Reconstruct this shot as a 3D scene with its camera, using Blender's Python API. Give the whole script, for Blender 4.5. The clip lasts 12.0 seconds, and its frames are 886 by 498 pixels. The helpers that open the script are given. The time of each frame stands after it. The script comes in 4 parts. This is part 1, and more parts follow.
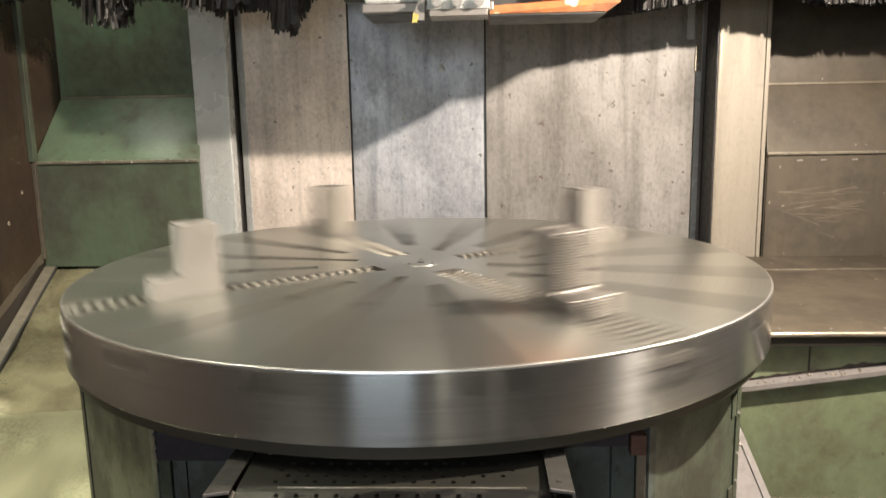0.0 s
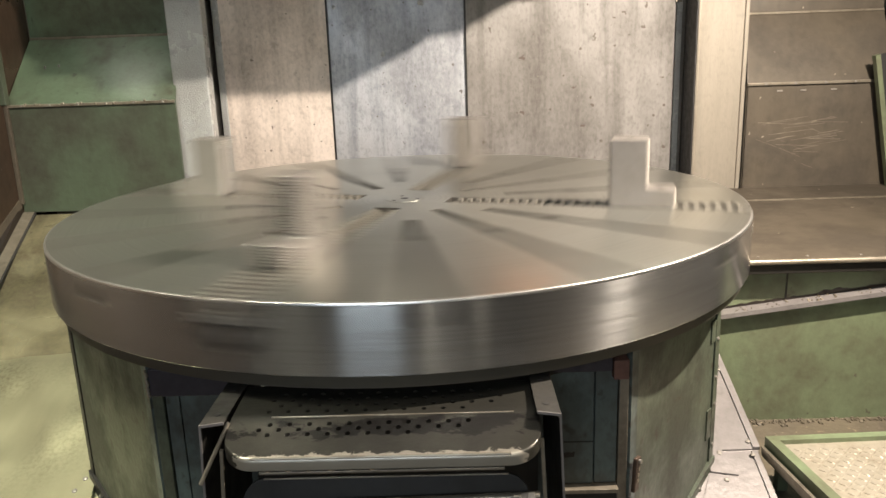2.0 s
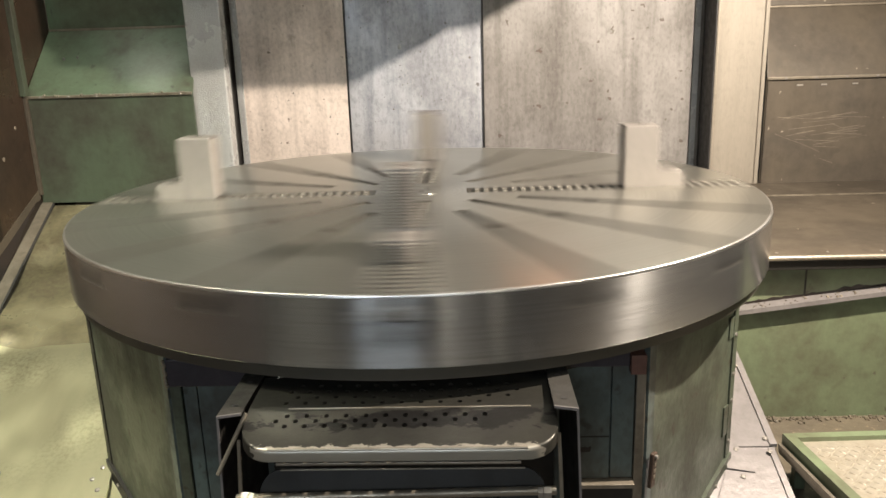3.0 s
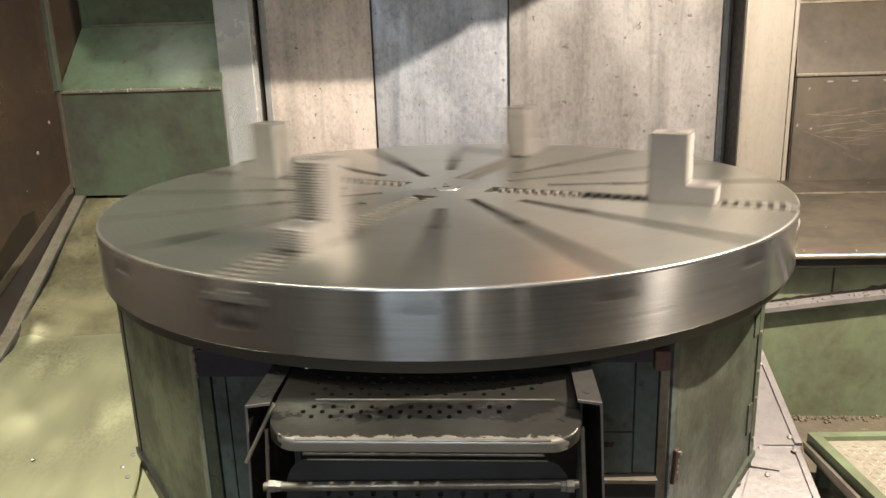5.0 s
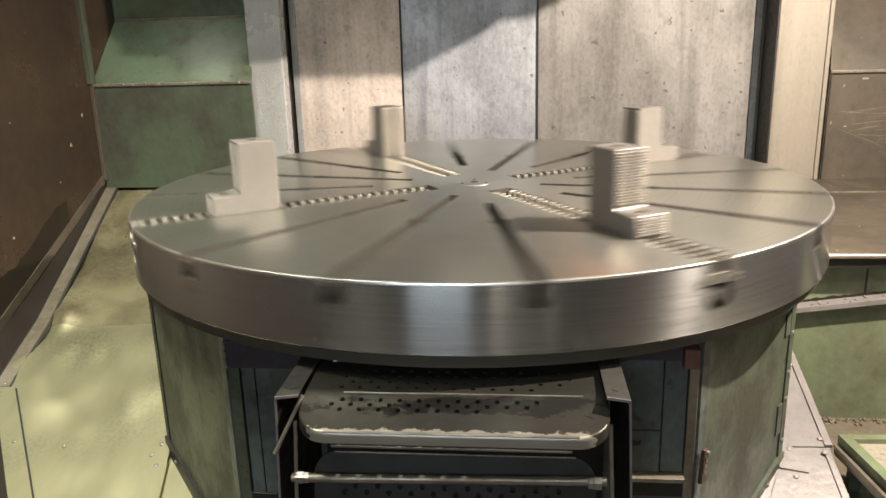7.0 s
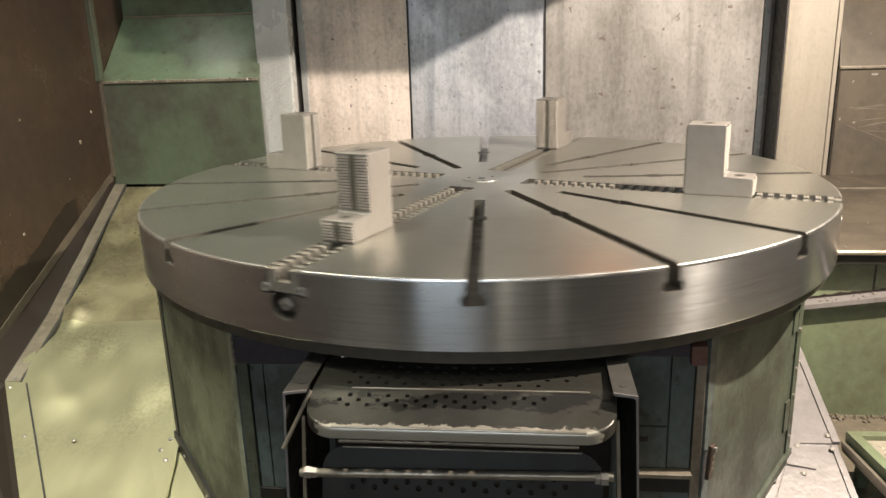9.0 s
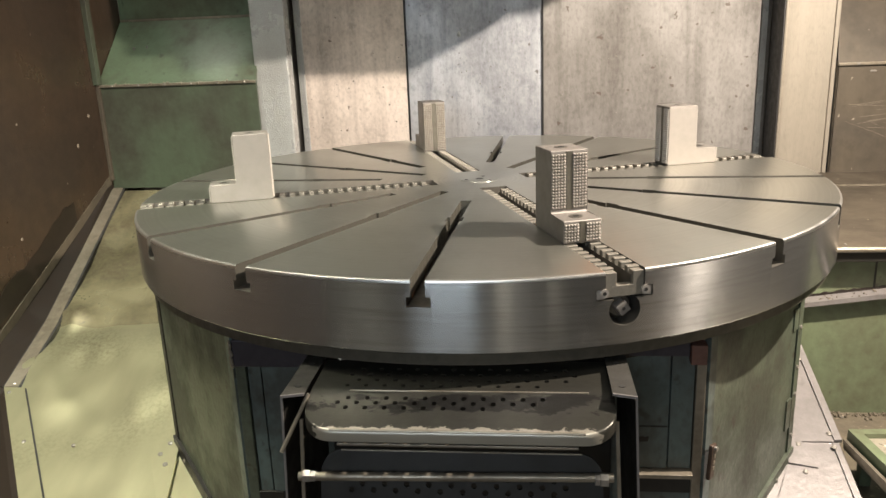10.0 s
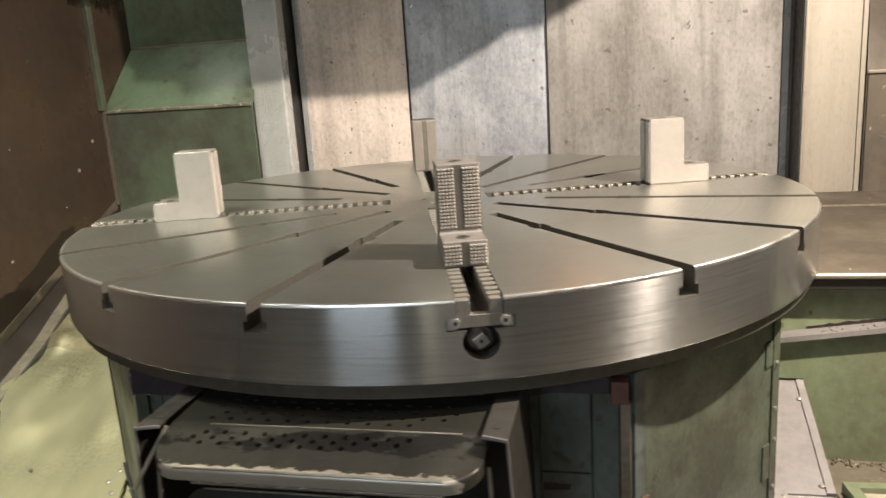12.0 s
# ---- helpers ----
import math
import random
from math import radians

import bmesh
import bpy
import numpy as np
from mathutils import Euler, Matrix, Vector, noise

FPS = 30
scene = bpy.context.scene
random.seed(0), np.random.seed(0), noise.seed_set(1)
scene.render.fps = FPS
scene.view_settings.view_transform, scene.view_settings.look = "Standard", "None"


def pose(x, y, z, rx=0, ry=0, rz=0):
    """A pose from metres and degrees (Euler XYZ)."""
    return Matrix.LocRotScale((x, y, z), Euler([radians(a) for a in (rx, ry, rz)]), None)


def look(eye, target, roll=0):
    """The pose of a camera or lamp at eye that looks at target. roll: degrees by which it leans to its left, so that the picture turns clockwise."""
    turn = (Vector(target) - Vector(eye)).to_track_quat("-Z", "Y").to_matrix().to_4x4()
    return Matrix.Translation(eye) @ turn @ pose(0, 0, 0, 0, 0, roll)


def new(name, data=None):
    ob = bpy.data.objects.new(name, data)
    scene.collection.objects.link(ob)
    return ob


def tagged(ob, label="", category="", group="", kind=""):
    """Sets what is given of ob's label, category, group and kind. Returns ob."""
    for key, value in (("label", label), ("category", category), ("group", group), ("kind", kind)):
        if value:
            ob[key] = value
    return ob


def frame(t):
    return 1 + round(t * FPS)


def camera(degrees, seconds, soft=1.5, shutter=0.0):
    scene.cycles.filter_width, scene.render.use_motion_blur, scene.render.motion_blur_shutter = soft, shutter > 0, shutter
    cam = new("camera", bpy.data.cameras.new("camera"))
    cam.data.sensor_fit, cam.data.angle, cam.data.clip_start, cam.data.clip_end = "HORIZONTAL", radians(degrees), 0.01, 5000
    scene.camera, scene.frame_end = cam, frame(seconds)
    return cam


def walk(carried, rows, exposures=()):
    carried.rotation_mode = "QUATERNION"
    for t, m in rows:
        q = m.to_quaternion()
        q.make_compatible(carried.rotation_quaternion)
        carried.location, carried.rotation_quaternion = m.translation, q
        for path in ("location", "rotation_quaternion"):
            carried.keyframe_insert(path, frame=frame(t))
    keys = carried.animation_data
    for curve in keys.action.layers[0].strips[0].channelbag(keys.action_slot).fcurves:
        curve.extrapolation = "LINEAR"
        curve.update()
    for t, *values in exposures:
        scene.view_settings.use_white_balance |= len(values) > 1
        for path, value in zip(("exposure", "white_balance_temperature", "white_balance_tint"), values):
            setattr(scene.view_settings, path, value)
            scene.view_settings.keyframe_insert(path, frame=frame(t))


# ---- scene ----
# camera path: seconds, place in metres, turn in degrees
ROWS = [
    (0, 0.174, -2.3119, 1.5088, 79.765, 1.078, 2.401),
    (0.5, 0.1719, -2.3227, 1.4966, 77.326, 1.238, 2.384),
    (1, 0.1679, -2.3306, 1.4947, 76.225, 1.992, 1.877),
    (1.5, 0.1685, -2.3291, 1.4928, 75.617, 2.18, 1.203),
    (2, 0.1653, -2.3275, 1.492, 75.394, 1.922, 0.776),
    (2.5, 0.163, -2.3248, 1.4888, 75.323, 1.808, 0.951),
    (3, 0.1567, -2.3239, 1.4901, 74.952, 1.755, 1.853),
    (5, 0.1531, -2.3401, 1.4921, 74.689, 1.74, 3.666),
    (5.5, 0.1484, -2.3426, 1.4887, 74.489, 1.469, 4.102),
    (6, 0.1457, -2.3469, 1.4899, 74.322, 1.552, 4.705),
    (6.5, 0.1438, -2.3439, 1.4919, 74.294, 1.7, 5.201),
    (7, 0.1421, -2.3409, 1.4909, 74.412, 1.56, 5.548),
    (9, 0.1421, -2.346, 1.4917, 74.169, 1.68, 6.065),
    (9.5, 0.1425, -2.3428, 1.4914, 74.201, 1.786, 6.059),
    (10, 0.1483, -2.3379, 1.4905, 74.214, 2.218, 5.98),
    (10.5, 0.1734, -2.3305, 1.4895, 74.283, 3.195, 6.336),
    (11, 0.2595, -2.3196, 1.4774, 74.497, 4.597, 8.895),
    (11.5, 0.3572, -2.244, 1.4603, 75.91, 4.893, 11.18),
    (12, 0.5067, -2.146, 1.423, 76.585, 3.686, 12.317),
]
cam = camera(60.0, 12.0, soft=1.5, shutter=0.42)
walk(cam, [(t, pose(x, y, z, rx, ry, rz)) for t, x, y, z, rx, ry, rz in ROWS])

# ---- light ----
world = bpy.data.worlds.new("hall")
scene.world = world
world.use_nodes = True
world.node_tree.nodes["Background"].inputs[0].default_value = (0.75, 0.8, 0.85, 1)
world.node_tree.nodes["Background"].inputs[1].default_value = 0.02


def area_lamp(name, eye, target, w, h, watts, colour, spread=180):
    data = bpy.data.lights.new(name, "AREA")
    data.shape, data.size, data.size_y, data.energy, data.color = "RECTANGLE", w, h, watts, colour
    data.spread = radians(spread)
    ob = new(name, data)
    ob.matrix_world = look(eye, target)
    return tagged(ob, kind="structure")


area_lamp("work_lamp", (1.60, -0.71, 2.31), (-0.2, 0.35, 1.0), 0.045, 0.045, 185, (1.0, 0.87, 0.735))
area_lamp("window_lamp", (-0.33, -3.5, 1.92), (-0.1, 0.3, 1.0), 0.88, 0.55, 21, (0.78, 0.89, 1.0))
# unseen fill from the left, added to brighten the chip pan
area_lamp("side_lamp", (-1.05, -1.2, 3.1), (-1.42, -0.28, 0.3), 0.5, 0.4, 39, (1.0, 0.98, 0.80), 72)
# unseen overhead fill, added to lift steps, rim and pedestal
area_lamp("hall_lamp", (0.6, -2.4, 3.9), (0.2, -0.6, 0.9), 0.30, 0.9, 36, (1.0, 0.94, 0.83))
area_lamp("tube_lamp", (0.78, -5.0, 2.6), (0.1, -1.0, 1.0), 0.07, 1.3, 7, (1.0, 0.92, 0.76))
area_lamp("tube_lamp", (2.05, -5.0, 2.6), (0.2, -1.0, 1.0), 0.07, 1.3, 4, (1.0, 0.92, 0.76))
# unseen fill behind the crossrail, added to lift the left guard
area_lamp("side_lamp", (-1.45, 0.93, 2.32), (-1.42, 1.05, 1.2), 0.50, 0.05, 2.6, (1.0, 0.98, 0.84))
scene.view_settings.exposure = 0.0


# ---- materials ----
def nodes_of(name):
    m = bpy.data.materials.new(name)
    m.use_nodes = True
    t = m.node_tree
    return m, t, t.nodes["Principled BSDF"]


def put(t, kind, **values):
    n = t.nodes.new(kind)
    for key, v in values.items():
        if key in n.inputs:
            n.inputs[key].default_value = v
    return n


def coords(t, scale=(1, 1, 1)):
    c = t.nodes.new("ShaderNodeTexCoord")
    m = t.nodes.new("ShaderNodeMapping")
    m.inputs["Scale"].default_value = scale
    t.links.new(c.outputs["Object"], m.inputs["Vector"])
    return m.outputs["Vector"]


def noise_fac(t, scale, detail=4.0, stretch=(1, 1, 1), lo=0.35, hi=0.65, rough=0.6):
    n = put(t, "ShaderNodeTexNoise", Scale=scale, Detail=detail, Roughness=rough)
    t.links.new(coords(t, stretch), n.inputs["Vector"])
    r = t.nodes.new("ShaderNodeMapRange")
    r.inputs["From Min"].default_value, r.inputs["From Max"].default_value = lo, hi
    t.links.new(n.outputs["Fac"], r.inputs["Value"])
    return r.outputs["Result"]


def mix_colour(t, fac, a, b):
    n = t.nodes.new("ShaderNodeMix")
    n.data_type = "RGBA"
    for sock, v in ((n.inputs[6], a), (n.inputs[7], b)):
        if isinstance(v, tuple):
            sock.default_value = (*v, 1)
        else:
            t.links.new(v, sock)
    if isinstance(fac, float):
        n.inputs[0].default_value = fac
    else:
        t.links.new(fac, n.inputs[0])
    return n.outputs[2]


def times(t, a, b):
    n = t.nodes.new("ShaderNodeMath")
    n.operation = "MULTIPLY"
    for sock, v in zip(n.inputs, (a, b)):
        if isinstance(v, float):
            sock.default_value = v
        else:
            t.links.new(v, sock)
    return n.outputs[0]


def span(t, fac, lo, hi):
    n = t.nodes.new("ShaderNodeMapRange")
    n.inputs["To Min"].default_value, n.inputs["To Max"].default_value = lo, hi
    t.links.new(fac, n.inputs["Value"])
    return n.outputs["Result"]


def bumped(t, bsdf, fac, strength, distance=0.002):
    b = put(t, "ShaderNodeBump", Strength=strength, Distance=distance)
    t.links.new(fac, b.inputs["Height"])
    t.links.new(b.outputs["Normal"], bsdf.inputs["Normal"])


def worn(name, base, dirt, metal=0.0, rough=(0.4, 0.6), big=3.0, fine=40.0, stretch=(1, 1, 1), amount=0.6,
         specks=None, bump=0.15, streak=(1, 1, 0.15), streak_amount=0.4, speck_level=(0.66, 0.70), speck_scale=22.0, mottled=0.12):
    """Aged sheet or paint: broad stains, vertical runs, fine grain and specks."""
    m, t, b = nodes_of(name)
    stain = noise_fac(t, big, 5.0, stretch, 0.42, 0.61)
    runs = noise_fac(t, 9.0, 6.0, streak, 0.46, 0.68)
    grain = noise_fac(t, fine, 3.0, stretch, 0.3, 0.7)
    c = mix_colour(t, times(t, stain, amount), base, dirt)
    c = mix_colour(t, times(t, runs, streak_amount), c, dirt)
    c = mix_colour(t, times(t, grain, 0.25), c, tuple(min(1, v * 1.35) for v in base))
    mottle = noise_fac(t, fine * 1.3, 5.0, (1, 1, 0.6), 0.50, 0.66)
    c = mix_colour(t, times(t, mottle, mottled), c, tuple(0.5 * (u + v) for u, v in zip(dirt, (0.03, 0.025, 0.02))))
    scuff = noise_fac(t, 14.0, 5.0, (1, 1, 1), 0.58, 0.68)
    c = mix_colour(t, times(t, scuff, 0.30), c, dirt)
    if specks:
        c = mix_colour(t, times(t, noise_fac(t, speck_scale, 2.0, (1, 1, 1), *speck_level), 0.85), c, specks)
    t.links.new(c, b.inputs["Base Color"])
    b.inputs["Metallic"].default_value = metal
    t.links.new(span(t, stain, *rough), b.inputs["Roughness"])
    bumped(t, b, grain, bump * 1.6)
    return m


def plain(name, base, metal=0.0, rough=0.45, vary=0.25, scale=30.0):
    m, t, b = nodes_of(name)
    f = noise_fac(t, scale, 4.0)
    t.links.new(mix_colour(t, times(t, f, vary), base, tuple(v * 0.45 for v in base)), b.inputs["Base Color"])
    b.inputs["Metallic"].default_value = metal
    t.links.new(span(t, f, rough * 0.85, min(1.0, rough * 1.2)), b.inputs["Roughness"])
    bumped(t, b, f, 0.08)
    return m


def turned_steel(name, base, rough, aniso, rim):
    """Lathe-turned steel: rings round the axis on the face, level lines on the rim."""
    m, t, b = nodes_of(name)
    c = t.nodes.new("ShaderNodeTexCoord")
    sep = t.nodes.new("ShaderNodeSeparateXYZ")
    t.links.new(c.outputs["Object"], sep.inputs[0])
    if rim:
        line = sep.outputs["Z"]
        scale = 130.0
    else:
        length = t.nodes.new("ShaderNodeVectorMath")
        length.operation = "LENGTH"
        t.links.new(c.outputs["Object"], length.inputs[0])
        line = length.outputs["Value"]
        scale = 120.0
    n = put(t, "ShaderNodeTexNoise", Scale=scale, Detail=4.0)
    n.noise_dimensions = "1D"
    t.links.new(line, n.inputs["W"])
    stain = noise_fac(t, 2.2, 5.0, (1, 1, 1), 0.35, 0.7)
    fine = noise_fac(t, 60.0, 3.0)
    marks = noise_fac(t, 5.0, 6.0, (1, 1, 34) if rim else (1, 1, 1), 0.48, 0.72, 0.7)
    col = mix_colour(t, times(t, stain, 0.35), base, tuple(v * k for v, k in zip(base, (0.72, 0.70, 0.62))))
    col = mix_colour(t, times(t, n.outputs["Fac"], 0.75 if rim else 0.3), col, tuple(v * 0.55 for v in base))
    col = mix_colour(t, times(t, marks, 0.55 if rim else 0.25), col, tuple(v * k for v, k in zip(base, (0.42, 0.40, 0.36))))
    t.links.new(col, b.inputs["Base Color"])
    b.inputs["Metallic"].default_value = 0.95
    add = t.nodes.new("ShaderNodeMath")
    add.operation = "ADD"
    t.links.new(span(t, n.outputs["Fac"], rough - (0.04 if rim else 0.05), rough + (0.04 if rim else 0.05)), add.inputs[0])
    t.links.new(span(t, fine, -0.005, 0.008), add.inputs[1])
    t.links.new(add.outputs[0], b.inputs["Roughness"])
    b.inputs["Anisotropic"].default_value = aniso
    b.inputs["Anisotropic Rotation"].default_value = 0.25
    tangent = t.nodes.new("ShaderNodeTangent")
    tangent.direction_type, tangent.axis = "RADIAL", "Z"
    t.links.new(tangent.outputs[0], b.inputs["Tangent"])
    return m


TOP_STEEL = turned_steel("turned_steel_face", (0.54, 0.537, 0.49), 0.32, 0.4, False)
RIM_STEEL = turned_steel("turned_steel_rim", (0.80, 0.795, 0.78), 0.205, 1.0, True)
EDGE_STEEL = plain("rubbed_steel_edge", (0.82, 0.80, 0.76), 1.0, 0.33, 0.35, 25.0)
JAW_STEEL = plain("ground_steel", (0.25, 0.23, 0.21), 0.55, 0.48, 0.25, 14.0)
TOOTH_STEEL = plain("hardened_steel", (0.46, 0.425, 0.385), 0.5, 0.40, 0.3, 60.0)
SLOT_STEEL = plain("oily_slot_steel", (0.20, 0.185, 0.16), 0.8, 0.4, 0.5, 30.0)
BLACK_STEEL = plain("black_oxide_steel", (0.023, 0.021, 0.018), 0.3, 0.40, 0.5, 22.0)
BOLT_STEEL = plain("zinc_bolt", (0.36, 0.335, 0.30), 0.8, 0.42, 0.4, 80.0)
COVER_LEFT = worn("cover_sheet_warm", (0.70, 0.61, 0.54), (0.22, 0.18, 0.15), 0.1, (0.45, 0.6), 3.0, 55.0, (1, 1, 1), 0.40, (0.13, 0.10, 0.075), speck_level=(0.69, 0.72), streak=(1.6, 1, 0.10), streak_amount=0.5, mottled=0.2)
COVER_MID = worn("cover_sheet_cool", (0.47, 0.475, 0.49), (0.15, 0.16, 0.185), 0.4, (0.34, 0.5), 3.6, 60.0, (1, 1, 0.6), 0.6, (0.13, 0.115, 0.10), speck_level=(0.69, 0.72), streak=(1.8, 1, 0.12), streak_amount=0.6, mottled=0.25)
COVER_RIGHT = worn("cover_sheet_grey", (0.235, 0.222, 0.208), (0.080, 0.070, 0.060), 0.1, (0.56, 0.72), 2.6, 55.0, (1, 1, 0.6), 0.6, (0.085, 0.065, 0.05), speck_level=(0.67, 0.71), streak=(1.8, 1, 0.12), streak_amount=0.65, mottled=0.25)
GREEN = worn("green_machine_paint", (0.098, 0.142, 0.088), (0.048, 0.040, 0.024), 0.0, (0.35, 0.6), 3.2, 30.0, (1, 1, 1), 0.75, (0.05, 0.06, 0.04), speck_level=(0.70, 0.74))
GREEN_LIGHT = worn("pale_green_paint", (0.145, 0.182, 0.105), (0.070, 0.062, 0.036), 0.0, (0.38, 0.6), 2.8, 30.0, (1, 1, 1), 0.7, (0.07, 0.06, 0.04), speck_level=(0.70, 0.74))
TEAL = worn("teal_grey_paint", (0.075, 0.098, 0.092), (0.036, 0.032, 0.025), 0.0, (0.35, 0.6), 6.0, 40.0, (1, 1, 1), 0.8, (0.035, 0.035, 0.03), speck_level=(0.64, 0.70), mottled=0.4)
OLIVE = worn("olive_grey_paint", (0.070, 0.084, 0.060), (0.028, 0.027, 0.018), 0.1, (0.35, 0.55), 5.0, 60.0, (1, 1, 1), 0.85, (0.035, 0.026, 0.017), speck_level=(0.62, 0.70), speck_scale=30.0, mottled=0.4)
BROWN = worn("brown_oily_sheet", (0.046, 0.030, 0.020), (0.018, 0.012, 0.008), 0.2, (0.25, 0.5), 2.4, 26.0, (1, 1, 1), 0.7, (0.11, 0.09, 0.07), speck_level=(0.75, 0.77))
BROWN_PANEL = worn("brown_grey_panel", (0.085, 0.070, 0.051), (0.034, 0.027, 0.019), 0.1, (0.42, 0.62), 2.8, 26.0, (1, 1, 1), 0.7, (0.38, 0.33, 0.26), speck_level=(0.74, 0.77))
# oil brown, deepened to hold the shade behind the table as well
ZINC_BROWN = worn("oil_browned_shaded_zinc", (0.27, 0.245, 0.150), (0.085, 0.070, 0.042), 0.5, (0.26, 0.45), 4.0, 60.0, (1, 1, 1), 0.9, (0.05, 0.04, 0.025), speck_level=(0.68, 0.74), streak=(0.4, 1, 1), mottled=0.05, bump=0.04)
ZINC_PALE = worn("pale_steel_sheet", (0.235, 0.218, 0.212), (0.13, 0.118, 0.112), 0.4, (0.34, 0.5), 3.5, 50.0, (1, 1, 1), 0.45, (0.2, 0.18, 0.16), speck_level=(0.74, 0.76))
COLUMN_PAINT = worn("grey_cast_paint", (0.40, 0.41, 0.405), (0.24, 0.235, 0.22), 0.15, (0.24, 0.36), 4.0, 150.0, (1, 1, 1), 0.5, None, bump=0.32)
COLUMN_STEEL = worn("ground_column_steel", (0.25, 0.222, 0.18), (0.165, 0.145, 0.115), 0.2, (0.55, 0.68), 2.0, 60.0, (6, 1, 0.5), 0.35, None, bump=0.08)
TRIM_STEEL = worn("grimy_steel_trim", (0.30, 0.265, 0.21), (0.10, 0.08, 0.055), 0.6, (0.32, 0.5), 5.0, 50.0, (1, 1, 1), 0.7)
FLOOR_DIRT = worn("oily_floor", (0.125, 0.105, 0.075), (0.06, 0.05, 0.037), 0.0, (0.3, 0.6), 4.0, 60.0, (1, 1, 1), 0.8, (0.25, 0.2, 0.14), speck_level=(0.66, 0.7), speck_scale=50.0)
HALL_WALL = worn("hall_plaster", (0.34, 0.32, 0.29), (0.22, 0.21, 0.19), 0.0, (0.7, 0.9), 1.0, 20.0)
HALL_FLOOR = worn("hall_concrete", (0.11, 0.105, 0.095), (0.06, 0.056, 0.05), 0.0, (0.5, 0.8), 1.2, 20.0)
CHEQUER = worn("worn_chequer_plate", (0.47, 0.43, 0.35), (0.24, 0.2, 0.14), 0.5, (0.35, 0.5), 6.0, 60.0, (1, 1, 1), 0.5)
BRISTLE = plain("black_bristle", (0.022, 0.019, 0.017), 0.0, 0.55, 0.6, 40.0)
DARK_BEAM = plain("dark_beam_paint", (0.03, 0.03, 0.028), 0.0, 0.5, 0.3, 8.0)
ORANGE = worn("orange_enamel", (0.45, 0.15, 0.045), (0.16, 0.06, 0.03), 0.0, (0.3, 0.45), 7.0, 40.0, (1, 1, 1), 0.7, (0.62, 0.56, 0.40), speck_level=(0.6, 0.62), speck_scale=9.0)
GOLD_INSERT = plain("coated_carbide", (0.62, 0.42, 0.10), 0.9, 0.3, 0.2, 60.0)
RED_PRIMER = plain("red_primer", (0.13, 0.06, 0.042), 0.0, 0.6, 0.4, 40.0)
LATCH_RUST = plain("brown_rust", (0.060, 0.038, 0.026), 0.3, 0.5, 0.5, 50.0)
PURPLE = plain("heat_dark_steel", (0.055, 0.048, 0.055), 0.4, 0.45, 0.5, 20.0)
FLANGE = plain("dull_steel_flange", (0.018, 0.016, 0.012), 0.1, 0.72, 0.5, 40.0)
RING_STEEL = plain("oily_ring_steel", (0.12, 0.11, 0.088), 0.6, 0.42, 0.5, 26.0)
# green with grime, also darkened to carry the table's shadow on the lower panel
GREEN_DARK = worn("grimed_shaded_green_paint", (0.060, 0.078, 0.052), (0.030, 0.026, 0.018), 0.0, (0.35, 0.6), 3.0, 30.0, (1, 1, 1), 0.9, None)
LUG_STEEL = plain("oily_lug_steel", (0.30, 0.28, 0.24), 0.7, 0.5, 0.4, 60.0)
GROOVE = plain("groove_steel", (0.16, 0.15, 0.125), 0.75, 0.42, 0.4, 30.0)
SCUFF = plain("rubbed_brown_sheet", (0.20, 0.165, 0.125), 0.1, 0.6, 0.5, 20.0)
OIL_STAIN = plain("wet_oil_stain", (0.016, 0.011, 0.008), 0.1, 0.35, 0.4, 12.0)
GUM = plain("black_rubber", (0.02, 0.019, 0.018), 0.0, 0.5, 0.2, 30.0)


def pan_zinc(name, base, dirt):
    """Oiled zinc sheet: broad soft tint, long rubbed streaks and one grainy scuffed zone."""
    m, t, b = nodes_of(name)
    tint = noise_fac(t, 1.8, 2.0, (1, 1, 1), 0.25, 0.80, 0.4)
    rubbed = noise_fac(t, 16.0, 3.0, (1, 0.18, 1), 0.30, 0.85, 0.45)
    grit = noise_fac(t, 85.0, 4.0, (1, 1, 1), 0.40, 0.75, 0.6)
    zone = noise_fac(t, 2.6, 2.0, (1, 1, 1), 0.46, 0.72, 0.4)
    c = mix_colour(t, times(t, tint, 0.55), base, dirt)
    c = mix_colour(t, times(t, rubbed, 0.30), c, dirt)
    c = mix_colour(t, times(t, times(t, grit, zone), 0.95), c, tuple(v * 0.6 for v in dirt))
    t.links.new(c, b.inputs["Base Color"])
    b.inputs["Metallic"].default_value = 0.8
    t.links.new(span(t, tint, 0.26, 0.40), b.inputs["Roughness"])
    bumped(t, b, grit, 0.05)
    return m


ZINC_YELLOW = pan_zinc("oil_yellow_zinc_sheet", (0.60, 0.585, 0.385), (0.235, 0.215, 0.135))


